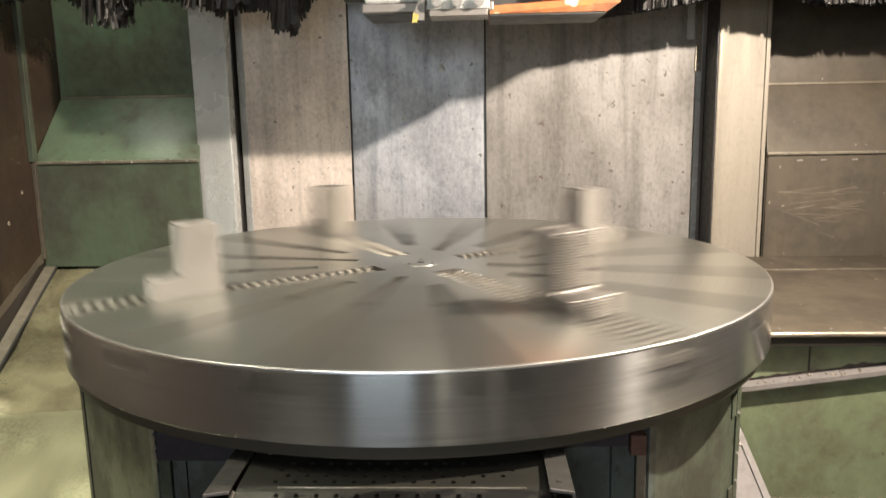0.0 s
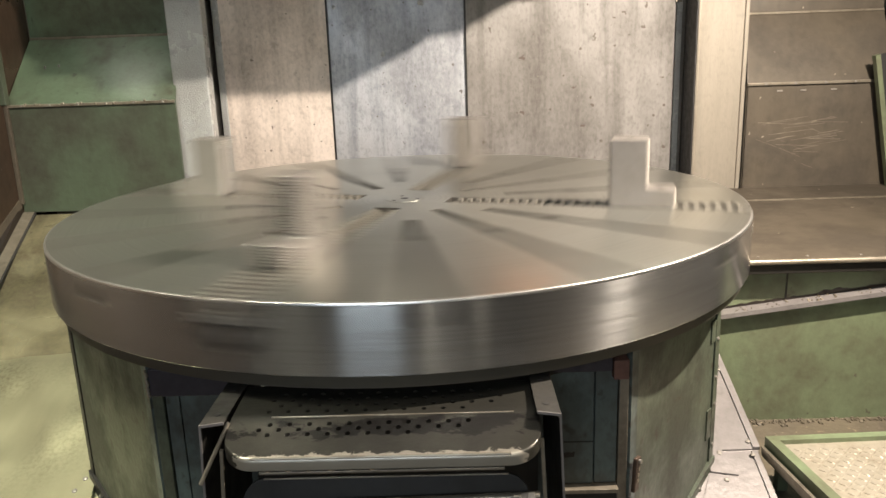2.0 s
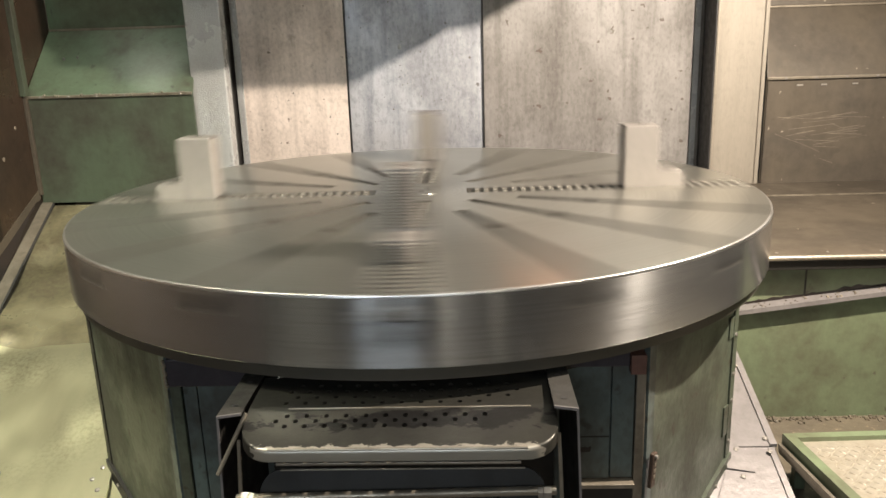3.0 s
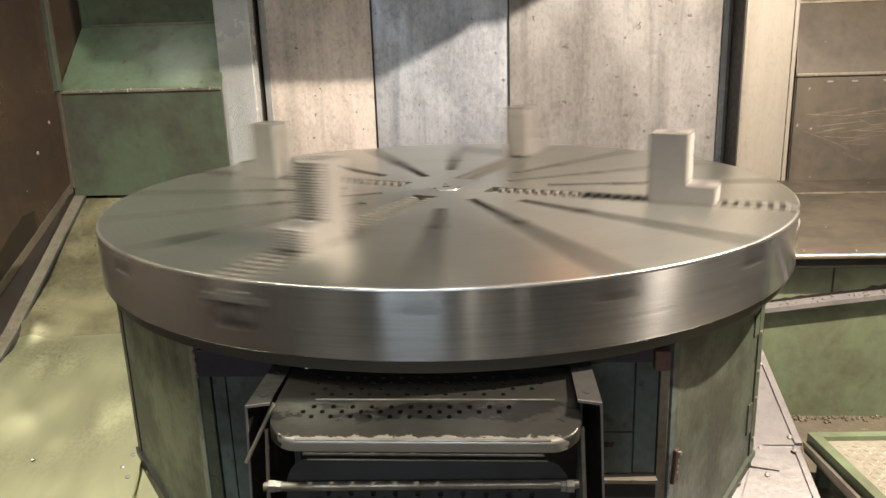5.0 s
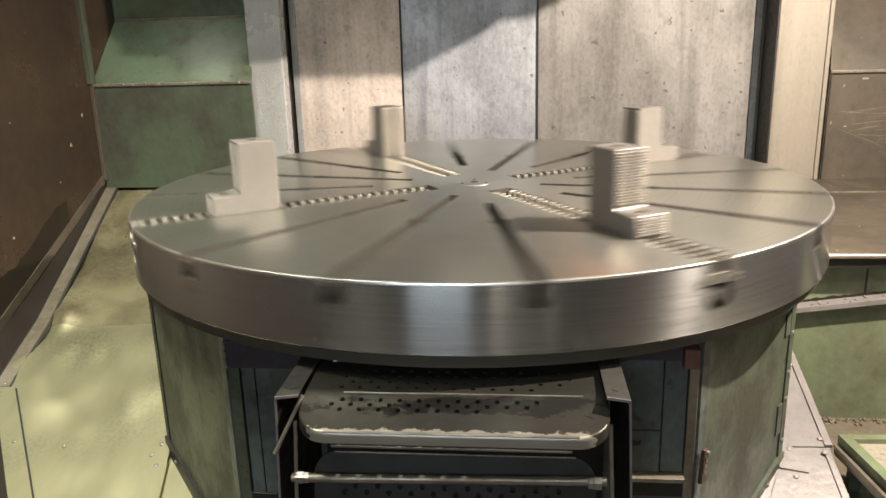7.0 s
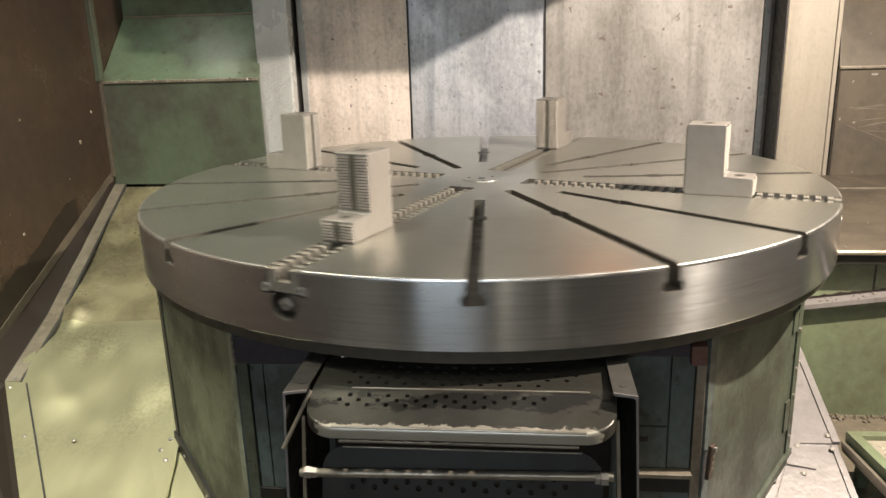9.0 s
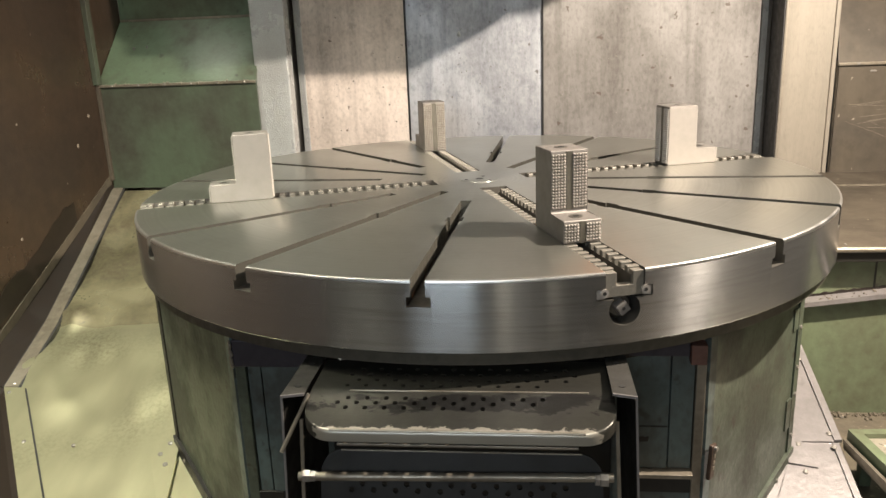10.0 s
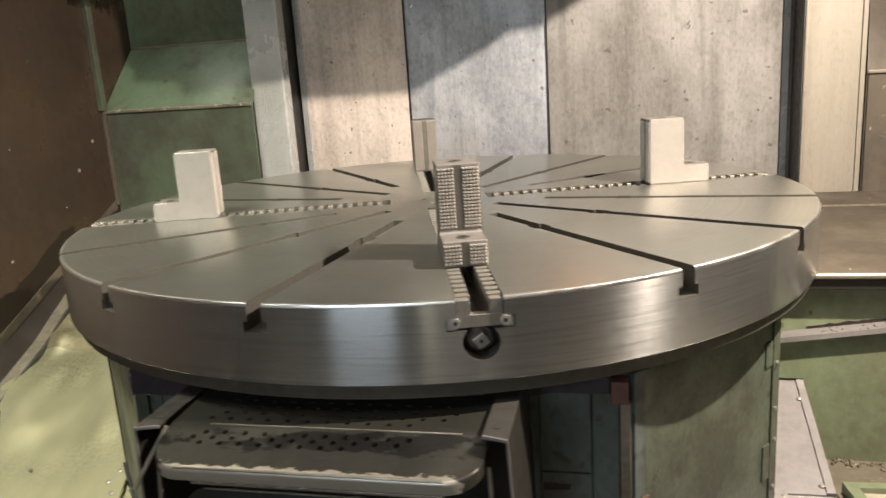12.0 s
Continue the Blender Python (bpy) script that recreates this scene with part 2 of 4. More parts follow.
def tread_material():
    """Dark enamel rubbed to bare steel along the nose, with black oil in ragged pools."""
    m, t, b = nodes_of("worn_black_tread")
    sep = t.nodes.new("ShaderNodeSeparateXYZ")
    t.links.new(coords(t), sep.inputs[0])

    def band(lo, hi):
        n = t.nodes.new("ShaderNodeMapRange")
        n.inputs["From Min"].default_value, n.inputs["From Max"].default_value = lo, hi
        t.links.new(sep.outputs["Y"], n.inputs["Value"])
        return n.outputs["Result"]

    def ragged(fac, lo, hi):
        n = t.nodes.new("ShaderNodeMapRange")
        n.inputs["From Min"].default_value, n.inputs["From Max"].default_value = lo, hi
        t.links.new(fac, n.inputs["Value"])
        return n.outputs["Result"]
    rag = noise_fac(t, 60.0, 6.0, (0.6, 1, 1), 0.36, 0.66, 0.7)
    pool = noise_fac(t, 14.0, 6.0, (0.5, 1, 1), 0.36, 0.66, 0.7)
    stain = noise_fac(t, 7.0, 5.0)
    c = mix_colour(t, times(t, stain, 0.7), (0.050, 0.048, 0.040), (0.022, 0.021, 0.018))
    c = mix_colour(t, ragged(times(t, pool, times(t, band(-0.085, -0.045), band(0.02, -0.02))), 0.40, 0.46), c, (0.010, 0.009, 0.008))
    ragged_nose = t.nodes.new("ShaderNodeMath")
    ragged_nose.operation = "MULTIPLY_ADD"
    ragged_nose.inputs[1].default_value = 0.55
    t.links.new(rag, ragged_nose.inputs[0])
    t.links.new(band(-0.080, -0.104), ragged_nose.inputs[2])
    c = mix_colour(t, times(t, ragged(ragged_nose.outputs[0], 0.84, 0.92), 0.9), c, (0.36, 0.335, 0.28))
    t.links.new(c, b.inputs["Base Color"])
    b.inputs["Metallic"].default_value = 0.6
    t.links.new(span(t, stain, 0.28, 0.45), b.inputs["Roughness"])
    bumped(t, b, rag, 0.12)
    return m


TREAD = tread_material()


# ---- building helpers ----
def obj(name, bm, material, parent=None, label="", smooth=None):
    me = bpy.data.meshes.new(name)
    bmesh.ops.recalc_face_normals(bm, faces=bm.faces)
    bm.to_mesh(me)
    bm.free()
    for mat in material if isinstance(material, (list, tuple)) else [material]:
        me.materials.append(mat)
    if smooth:
        me.shade_smooth()
        me.set_sharp_from_angle(angle=radians(smooth))
    ob = new(name, me)
    if parent:
        ob.parent = parent
    if label:
        ob["label"] = label
    return ob


def part(name, bm, material, parent, label="", smooth=None):
    return obj(name, bm, material, parent, label, smooth)


def thing(name, label, category, group="", kind="", at=(0, 0, 0)):
    ob = new(name)
    ob.location = at
    ob.empty_display_size = 0.05
    return tagged(ob, label, category, group, kind)


def box(bm, x0, x1, y0, y1, z0, z1, bevel=0.0, m=None):
    """A block between the given limits, its edges rounded, moved by m."""
    made = bmesh.ops.create_cube(bm, size=1.0)["verts"]
    for v in made:
        v.co = Vector(((x0 + x1) / 2 + v.co.x * (x1 - x0), (y0 + y1) / 2 + v.co.y * (y1 - y0), (z0 + z1) / 2 + v.co.z * (z1 - z0)))
    if bevel:
        edges = list({e for v in made for e in v.link_edges})
        out = bmesh.ops.bevel(bm, geom=edges, offset=bevel, segments=2, affect="EDGES", profile=0.5)
        made = list({v for f in out["faces"] for v in f.verts} | {v for v in made if v.is_valid})
    if m is not None:
        for v in made:
            v.co = m @ v.co
    return bm


def boxed(x0, x1, y0, y1, z0, z1, bevel=0.002, m=None):
    return box(bmesh.new(), x0, x1, y0, y1, z0, z1, bevel, m)


def rod(bm, a, b, r, n=16, r2=None):
    a, b = Vector(a), Vector(b)
    m = Matrix.Translation((a + b) / 2) @ (b - a).to_track_quat("Z", "Y").to_matrix().to_4x4()
    bmesh.ops.create_cone(bm, cap_ends=True, segments=n, radius1=r, radius2=r if r2 is None else r2, depth=(b - a).length, matrix=m)
    return bm


def prism(bm, pts, off):
    """A flat outline given corner, thickened by the vector off."""
    off = Vector(off)
    lo = [bm.verts.new(Vector(p)) for p in pts]
    hi = [bm.verts.new(Vector(p) + off) for p in pts]
    bm.faces.new(lo[::-1])
    bm.faces.new(hi)
    n = len(pts)
    for i in range(n):
        bm.faces.new((lo[i], lo[(i + 1) % n], hi[(i + 1) % n], hi[i]))
    return bm


def prismed(pts, off):
    return prism(bmesh.new(), pts, off)


def screw_head(bm, at, way, r=0.006, h=0.004):
    at, way = Vector(at), Vector(way).normalized()
    rod(bm, at - way * 0.001, at + way * h * 0.6, r, 12)
    rod(bm, at + way * h * 0.55, at + way * h, r * 0.95, 12, r * 0.55)
    return bm


# ---- the hall that closes the place ----
def hall():
    tagged(obj("floor", boxed(-4.5, 4.5, -6.5, 3.0, -0.1, 0.0, 0), HALL_FLOOR), kind="structure")
    tagged(obj("ceiling", boxed(-4.5, 4.5, -6.5, 3.0, 4.2, 4.3, 0), HALL_WALL), kind="structure")
    tagged(obj("wall_south", boxed(-4.5, 4.5, -6.6, -6.5, 0.0, 4.2, 0), HALL_WALL), kind="structure")
    tagged(obj("wall_north", boxed(-4.5, 4.5, 3.0, 3.1, 0.0, 4.2, 0), HALL_WALL), kind="structure")
    tagged(obj("wall_west", boxed(-4.6, -4.5, -6.5, 3.0, 0.0, 4.2, 0), HALL_WALL), kind="structure")
    tagged(obj("wall_east", boxed(4.5, 4.6, -6.5, 3.0, 0.0, 4.2, 0), HALL_WALL), kind="structure")


# ---- guards round the table ----
YB, YG, YT = 1.27, 0.94, 1.22


def back_covers():
    t = thing("slideway_cover", "stained steel sheet covers standing behind the turntable", "machine cover")
    part("cover_panel", boxed(-0.922, -0.406, YB, YB + 0.03, 0.6, 2.3, 0.003), COVER_LEFT, t, "warm grey steel panel with rust specks")
    part("cover_panel", boxed(-0.400, 0.216, YB + 0.006, YB + 0.036, 0.6, 2.3, 0.003), COVER_MID, t, "blue-grey scuffed steel panel")
    part("cover_panel", boxed(0.222, 1.205, YB, YB + 0.03, 0.6, 2.3, 0.003), COVER_RIGHT, t, "grey blotched steel panel")
    part("joint_strip", boxed(-0.407, -0.399, YB - 0.001, YB + 0.01, 0.6, 2.3, 0.0), BLACK_STEEL, t)
    part("joint_strip", boxed(0.215, 0.223, YB - 0.001, YB + 0.01, 0.6, 2.3, 0.0), BLACK_STEEL, t)
    part("edge_strip", boxed(-0.918, -0.888, YB - 0.014, YB, 0.6, 2.3, 0.003), COLUMN_PAINT, t, "worn pale edge strip")
    part("edge_strip", boxed(1.165, 1.19, YB - 0.006, YB, 0.6, 2.3, 0.002), COLUMN_PAINT, t)
    part("seal_strip", boxed(1.207, 1.262, YB - 0.018, YB, 0.6, 2.3, 0.003), GUM, t, "black rubber wiper strip")
    part("seal_strip", boxed(1.214, 1.219, YB - 0.024, YB - 0.018, 0.6, 2.3, 0.001), TRIM_STEEL, t)
    part("stop_bar", boxed(1.118, 1.145, YB - 0.03, YB, 1.80, 2.2, 0.003), COLUMN_PAINT, t, "pale grey stop bar")
    part("stop_plate", boxed(1.158, 1.185, YB - 0.010, YB - 0.006, 1.66, 2.1, 0.001), TRIM_STEEL, t)
    bm = bmesh.new()
    screw_head(bm, (1.172, YB - 0.010, 1.69), (0, -1, 0), 0.006)
    part("screw", bm, BOLT_STEEL, t)
    for x, z, s in ((-0.158, 1.478, 0.012), (-0.37, 1.69, 0.010), (0.02, 1.70, 0.016), (0.03, 1.69, 0.008)):
        bm = bmesh.new()
        bmesh.ops.create_icosphere(bm, subdivisions=2, radius=s, matrix=Matrix.Translation((x, YB + 0.004, z)) @ Matrix.Diagonal((0.8, 0.2, 1.1, 1)))
        for v in bm.verts:
            v.co += noise.noise_vector(v.co * 90) * s * 0.35
        part("weld_spatter", bm, COLUMN_PAINT, t, smooth=60)
    bm = bmesh.new()
    rnd = random.Random(5)
    for _ in range(170):
        x, z = rnd.uniform(-0.93, 1.15), rnd.uniform(1.0, 1.8)
        r = rnd.uniform(0.0012, 0.0026) if rnd.random() < 0.85 else rnd.uniform(0.003, 0.0055)
        if abs(x + 0.403) < 0.01 or abs(x - 0.219) < 0.01:
            continue
        y = YB + (0.006 if -0.4 < x < 0.216 else 0.0)
        rod(bm, (x, y + 0.001, z), (x, y - 0.0012, z), r, 7, r * 0.6)
    tagged(part("pit_marks", bm, SLOT_STEEL, t), kind="stuff")


def columns():
    t = thing("machine_column", "grey cast iron column with pebbled paint", "machine column")
    part("shaft", boxed(-1.036, -0.884, 1.0, 1.075, 0.5, 2.4, 0.006), COLUMN_PAINT, t)
    part("column_web", boxed(-1.030, -0.925, 1.076, 1.5, 0.5, 2.4, 0.003), BLACK_STEEL, t)
    t = thing("machine_column", "ground steel column lit warm beside the slideway cover", "machine column")
    part("shaft", boxed(1.206, 1.402, 1.080, 1.25, 0.6, 2.4, 0.004), COLUMN_STEEL, t)
    part("seal_strip", boxed(1.2005, 1.2055, 1.084, 1.25, 0.6, 2.4, 0.001), GUM, t)
    part("corner_trim", boxed(1.403, 1.420, 1.077, 1.25, 0.6, 2.4, 0.002), COLUMN_STEEL, t)
    part("edge_line", boxed(1.214, 1.2165, 1.0792, 1.081, 0.6, 2.4, 0.0), TRIM_STEEL, t)


def guard_wall(name, label, x0, x1, mats, seam_mat, zb, dx0=0.0, dx1=0.0, yg=YG, zs=1.318):
    """Bent sheet guard: upright foot, leaning middle, upright top."""
    t = thing(name, label, "machine guard")
    a, b, c = mats
    part("lower_panel", boxed(x0, x1, yg, yg + 0.012, zb, zs, 0.002), a, t)
    n = Vector((0, 0.7, -0.7)) * 0.012
    part("leaning_panel", prismed([(x0, yg, zs + 0.004), (x1, yg, zs + 0.004), (x1 + dx1, YT, 1.598), (x0 + dx0, YT, 1.598)], n), b, t)
    part("upper_panel", boxed(x0 + dx0, x1 + dx1, YT, YT + 0.012, 1.602, 2.4, 0.002), c, t)
    part("seam_flange", boxed(x0, x1, yg - 0.012, yg, zs - 0.006, zs + 0.006, 0.002), seam_mat, t)
    part("seam_flange", boxed(x0 + dx0, x1 + dx1, YT - 0.008, YT, 1.592, 1.602, 0.002), seam_mat, t)
    k = max(3, int((x1 - x0) / 0.12))
    for i in range(k):
        x = x0 + (i + 0.6) * (x1 - x0) / k
        part("rivet", screw_head(bmesh.new(), (x, yg - 0.012, zs), (0, -1, 0), 0.006), BOLT_STEEL, t)
    return t


def left_guard():
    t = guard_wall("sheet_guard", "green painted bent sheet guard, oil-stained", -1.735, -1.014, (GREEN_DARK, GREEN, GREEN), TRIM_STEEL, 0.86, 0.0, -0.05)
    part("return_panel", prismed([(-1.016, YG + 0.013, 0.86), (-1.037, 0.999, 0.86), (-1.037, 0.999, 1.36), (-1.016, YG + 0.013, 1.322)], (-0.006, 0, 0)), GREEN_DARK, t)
    for x, z in ((-1.62, 1.47), (-1.56, 1.475)):
        y = YG + (z - 1.322) / 0.276 * 0.28
        part("bare_spot", boxed(x - 0.004, x + 0.004, y - 0.004, y, z - 0.008, z + 0.008, 0.001), ZINC_PALE, t)
    bm = bmesh.new()
    rnd = random.Random(9)
    for k in range(9):
        x = -1.66 + k * 0.075 + rnd.uniform(-0.02, 0.02)
        for q in range(3):
            bmesh.ops.create_icosphere(bm, subdivisions=1, radius=rnd.uniform(0.004, 0.008), matrix=Matrix.Translation((x + q * 0.008, YG - 0.010, 1.323 + rnd.uniform(-0.004, 0.003))))
    tagged(part("weld_beads", bm, TRIM_STEEL, t, smooth=60), kind="stuff")
    t = thing("side_guard", "dark brown oily sheet steel side guard", "machine guard")
    part("side_panel", boxed(-1.762, -1.738, -2.6, 1.22, 0.2, 2.4, 0.002), BROWN, t)
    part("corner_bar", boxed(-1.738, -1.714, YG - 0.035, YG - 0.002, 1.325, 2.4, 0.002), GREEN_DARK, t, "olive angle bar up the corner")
    part("corner_bar", boxed(-1.738, -1.722, YG - 0.02, YG - 0.002, 0.90, 1.322, 0.002), BROWN_PANEL, t)
    part("foot_strip", prismed([(-1.738, 0.93, 0.885), (-1.738, -0.12, 0.400), (-1.738, -0.12, 0.440), (-1.738, 0.93, 0.925)], (0.004, 0, 0)), BROWN_PANEL, t)
    pool = []
    for k in range(40):
        y = 0.62 - 1.5 * k / 39
        pool.append((-1.7375, y, 0.80 + 0.42 * (y - 0.9) + 0.19 + 0.05 * noise.noise(Vector((y * 5, 3, 1))) + 0.02 * noise.noise(Vector((y * 19, 3, 1)))))
    low = [(-1.7375, -0.88, 0.22), (-1.7375, 0.62, 0.74)]
    part("oil_stain", prismed(pool + low, (0.0012, 0, 0)), OIL_STAIN, t, "dark wet oil stain")
    bm = bmesh.new()
    for y, z, r in ((0.718, 1.087, 0.013), (0.834, 1.201, 0.012), (0.259, 0.804, 0.010), (0.35, 1.22, 0.005), (0.60, 0.95, 0.005)):
        rod(bm, (-1.74, y, z), (-1.7365, y, z), r, 11, r * 0.5)
    tagged(part("dried_drips", bm, SCUFF, t), kind="stuff")


def right_guard():
    yg = 1.06
    t = guard_wall("sheet_guard", "brown-grey bent sheet guard with scratches", 1.422, 2.055, (BROWN_PANEL, BROWN_PANEL, BROWN_PANEL), TRIM_STEEL, 0.80, 0.034, 0.0, yg, 1.300)
    part("return_panel", prismed([(1.422, yg, 0.80), (1.456, 1.2, 0.80), (1.456, 1.2, 1.6), (1.422, yg, 1.304)], (0.006, 0, 0)), BROWN_PANEL, t)
    bm = bmesh.new()
    rnd = random.Random(3)
    for i in range(26):
        x, z = 1.45 + rnd.uniform(0, 0.30), 0.95 + rnd.uniform(0, 0.19)
        a = rnd.choice((-0.42, 0.16, 0.12, 0.10, -0.05, 1.45)) + rnd.uniform(-0.05, 0.05)
        long = rnd.uniform(0.06, 0.20)
        dx, dz, w = math.cos(a) * long, math.sin(a) * long, rnd.uniform(0.0008, 0.0022)
        if x + dx < 1.92 and 0.87 < z + dz < 1.25:
            prism(bm, [(x, yg - 0.0006, z), (x + dx, yg - 0.0006, z + dz), (x + dx - 0.3 * w, yg - 0.0006, z + dz + w), (x - 0.3 * w, yg - 0.0006, z + w)], (0, 0.001, 0))
    tagged(part("scuffed_patch", bm, SCUFF, t), kind="stuff")
    for x in (1.55, 1.65, 1.78):
        part("slot_cap", boxed(x, x + 0.025, yg - 0.003, yg, 1.266, 1.273, 0.001), BOLT_STEEL, t)
    t = thing("side_guard", "dark oily sheet steel side guard beyond the shelf", "machine guard")
    part("side_panel", boxed(2.060, 2.080, 0.0, 1.22, 0.2, 2.4, 0.002), BLACK_STEEL, t)

    t = thing("chip_shelf", "worn brown steel shelf with a rolled front lip", "shelf")
    part("shelf_sheet", prismed([(0.75, 0.05, 0.803), (2.058, 0.05, 0.803), (2.058, 0.80, 0.842), (0.75, 0.80, 0.842)], (0, 0, -0.012)), BROWN_PANEL, t)
    part("back_slope", prismed([(0.75, 0.80, 0.842), (2.058, 0.80, 0.842), (2.058, 1.06, 0.850), (0.75, 1.06, 0.850)], (0, 0, -0.012)), BROWN_PANEL, t)
    part("fold_line", prismed([(0.75, 0.795, 0.843), (2.058, 0.795, 0.843), (2.058, 0.805, 0.846), (0.75, 0.805, 0.846)], (0, 0, 0.003)), TRIM_STEEL, t)
    bm = bmesh.new()
    rod(bm, (0.75, 0.048, 0.798), (2.058, 0.048, 0.798), 0.009, 12)
    part("front_lip", bm, TRIM_STEEL, t, smooth=40)
    part("front_apron", boxed(0.75, 2.058, 0.054, 0.064, 0.757, 0.793, 0.001), BLACK_STEEL, t)
    for x in (1.13, 1.29, 1.46):
        part("rivet", screw_head(bmesh.new(), (x, 0.085, 0.805), (0, 0, 1), 0.005, 0.003), BOLT_STEEL, t)

    t = thing("bed_front", "pale green painted bed front with chipped edges", "machine bed")
    part("upper_plate", boxed(0.90, 2.15, 0.105, 0.125, 0.543, 0.771, 0.002), GREEN_LIGHT, t)
    part("lower_plate", prismed([(0.90, 0.085, 0.48), (1.026, 0.085, 0.48), (1.026, 0.085, 0.13), (2.15, 0.085, 0.13), (2.15, 0.085, 0.748), (0.90, 0.085, 0.593)], (0, 0.018, 0)), GREEN_LIGHT, t)
    part("chip_ledge", prismed([(0.90, 0.053, 0.593), (2.15, 0.053, 0.748), (2.15, 0.053, 0.763), (0.90, 0.053, 0.608)], (0, 0.052, 0)), ZINC_PALE, t, "pale steel ledge strewn with chips")

    def ledge_z(x):
        return 0.623 + (x - 1.022) * 0.1241
    top, foot = [], []
    for k in range(90):
        x = 1.03 + 1.10 * k / 89
        foot.append((x, 0.1038, ledge_z(x) - 0.004))
        top.append((x, 0.1038, ledge_z(x) + 0.008 + 0.020 * max(0.0, noise.noise(Vector((x * 9, 1, 2))) + 0.5 * noise.noise(Vector((x * 40, 1, 2))))))
    part("grime_line", prismed(foot + top[::-1], (0, 0.001, 0)), OIL_STAIN, t, "black grime gathered over the ledge")
    part("plate_joint", boxed(1.236, 1.242, 0.1035, 0.107, 0.655, 0.768, 0.0), BLACK_STEEL, t)
    # flakes of paint gone from the top edge of the plate
    for k in range(14):
        x = 1.06 + k * 0.075 + rnd.uniform(-0.02, 0.02)
        w, h = rnd.uniform(0.012, 0.045), rnd.uniform(0.005, 0.016)
        rag = [(x + w * math.cos(a) * (1 + 0.3 * rnd.random()), 0.1042, 0.757 - abs(h * math.sin(a)) * (0.6 + 0.8 * rnd.random())) for a in [-math.pi * q / 8 for q in range(9)]]
        part("paint_chip", prismed(rag, (0, 0.0012, 0)), OIL_STAIN, t)
    bm = bmesh.new()
    for _ in range(70):
        x = rnd.uniform(1.03, 1.8)
        s = rnd.uniform(0.0014, 0.0042)
        box(bm, -s, s, -s, s, -s * 0.5, s * 0.5, 0, pose(x, rnd.uniform(0.058, 0.098), ledge_z(x) + 0.001, rnd.uniform(0, 90), 0, rnd.uniform(0, 90)))
    tagged(part("swarf", bm, FLOOR_DIRT, t), kind="stuff")
    bm = bmesh.new()
    for _ in range(260):
        x = rnd.uniform(1.03, 2.1)
        s = rnd.uniform(0.002, 0.006)
        box(bm, -s, s, -s, s, -s * 0.5, s * 0.5, 0, pose(x, 0.080 - abs(rnd.gauss(0, 0.016)), 0.228, rnd.uniform(0, 90), 0, rnd.uniform(0, 90)))
    tagged(obj("swarf_heap", bm, FLOOR_DIRT), "brown swarf along the foot of the bed", "swarf", kind="stuff")

    t = thing("guard_door", "green guard door with a black edge, standing open", "door")
    part("door_edge", prismed([(1.918, 0.985, 1.405), (1.938, 0.985, 1.41), (2.050, 0.985, 0.849), (2.030, 0.985, 0.849)], (0, 0.03, 0)), GREEN_LIGHT, t, "pale green angle edge")
    part("door_panel", prismed([(1.939, 0.997, 1.41), (2.057, 0.997, 1.43), (2.057, 0.997, 0.849), (2.051, 0.997, 0.849)], (0, 0.012, 0)), GUM, t)


def pan_z(y):
    """Height of the sloping chip pan."""
    return 0.29 + 0.36 * (y + 0.35) if y < 0.2 else 0.488 + 0.50 * (y - 0.2)


def pan_edge(y):
    if y > -0.12:
        return -1.735 + (0.93 - y) / 1.05 * 0.100
    return -1.635 + (-0.12 - y) * 0.735


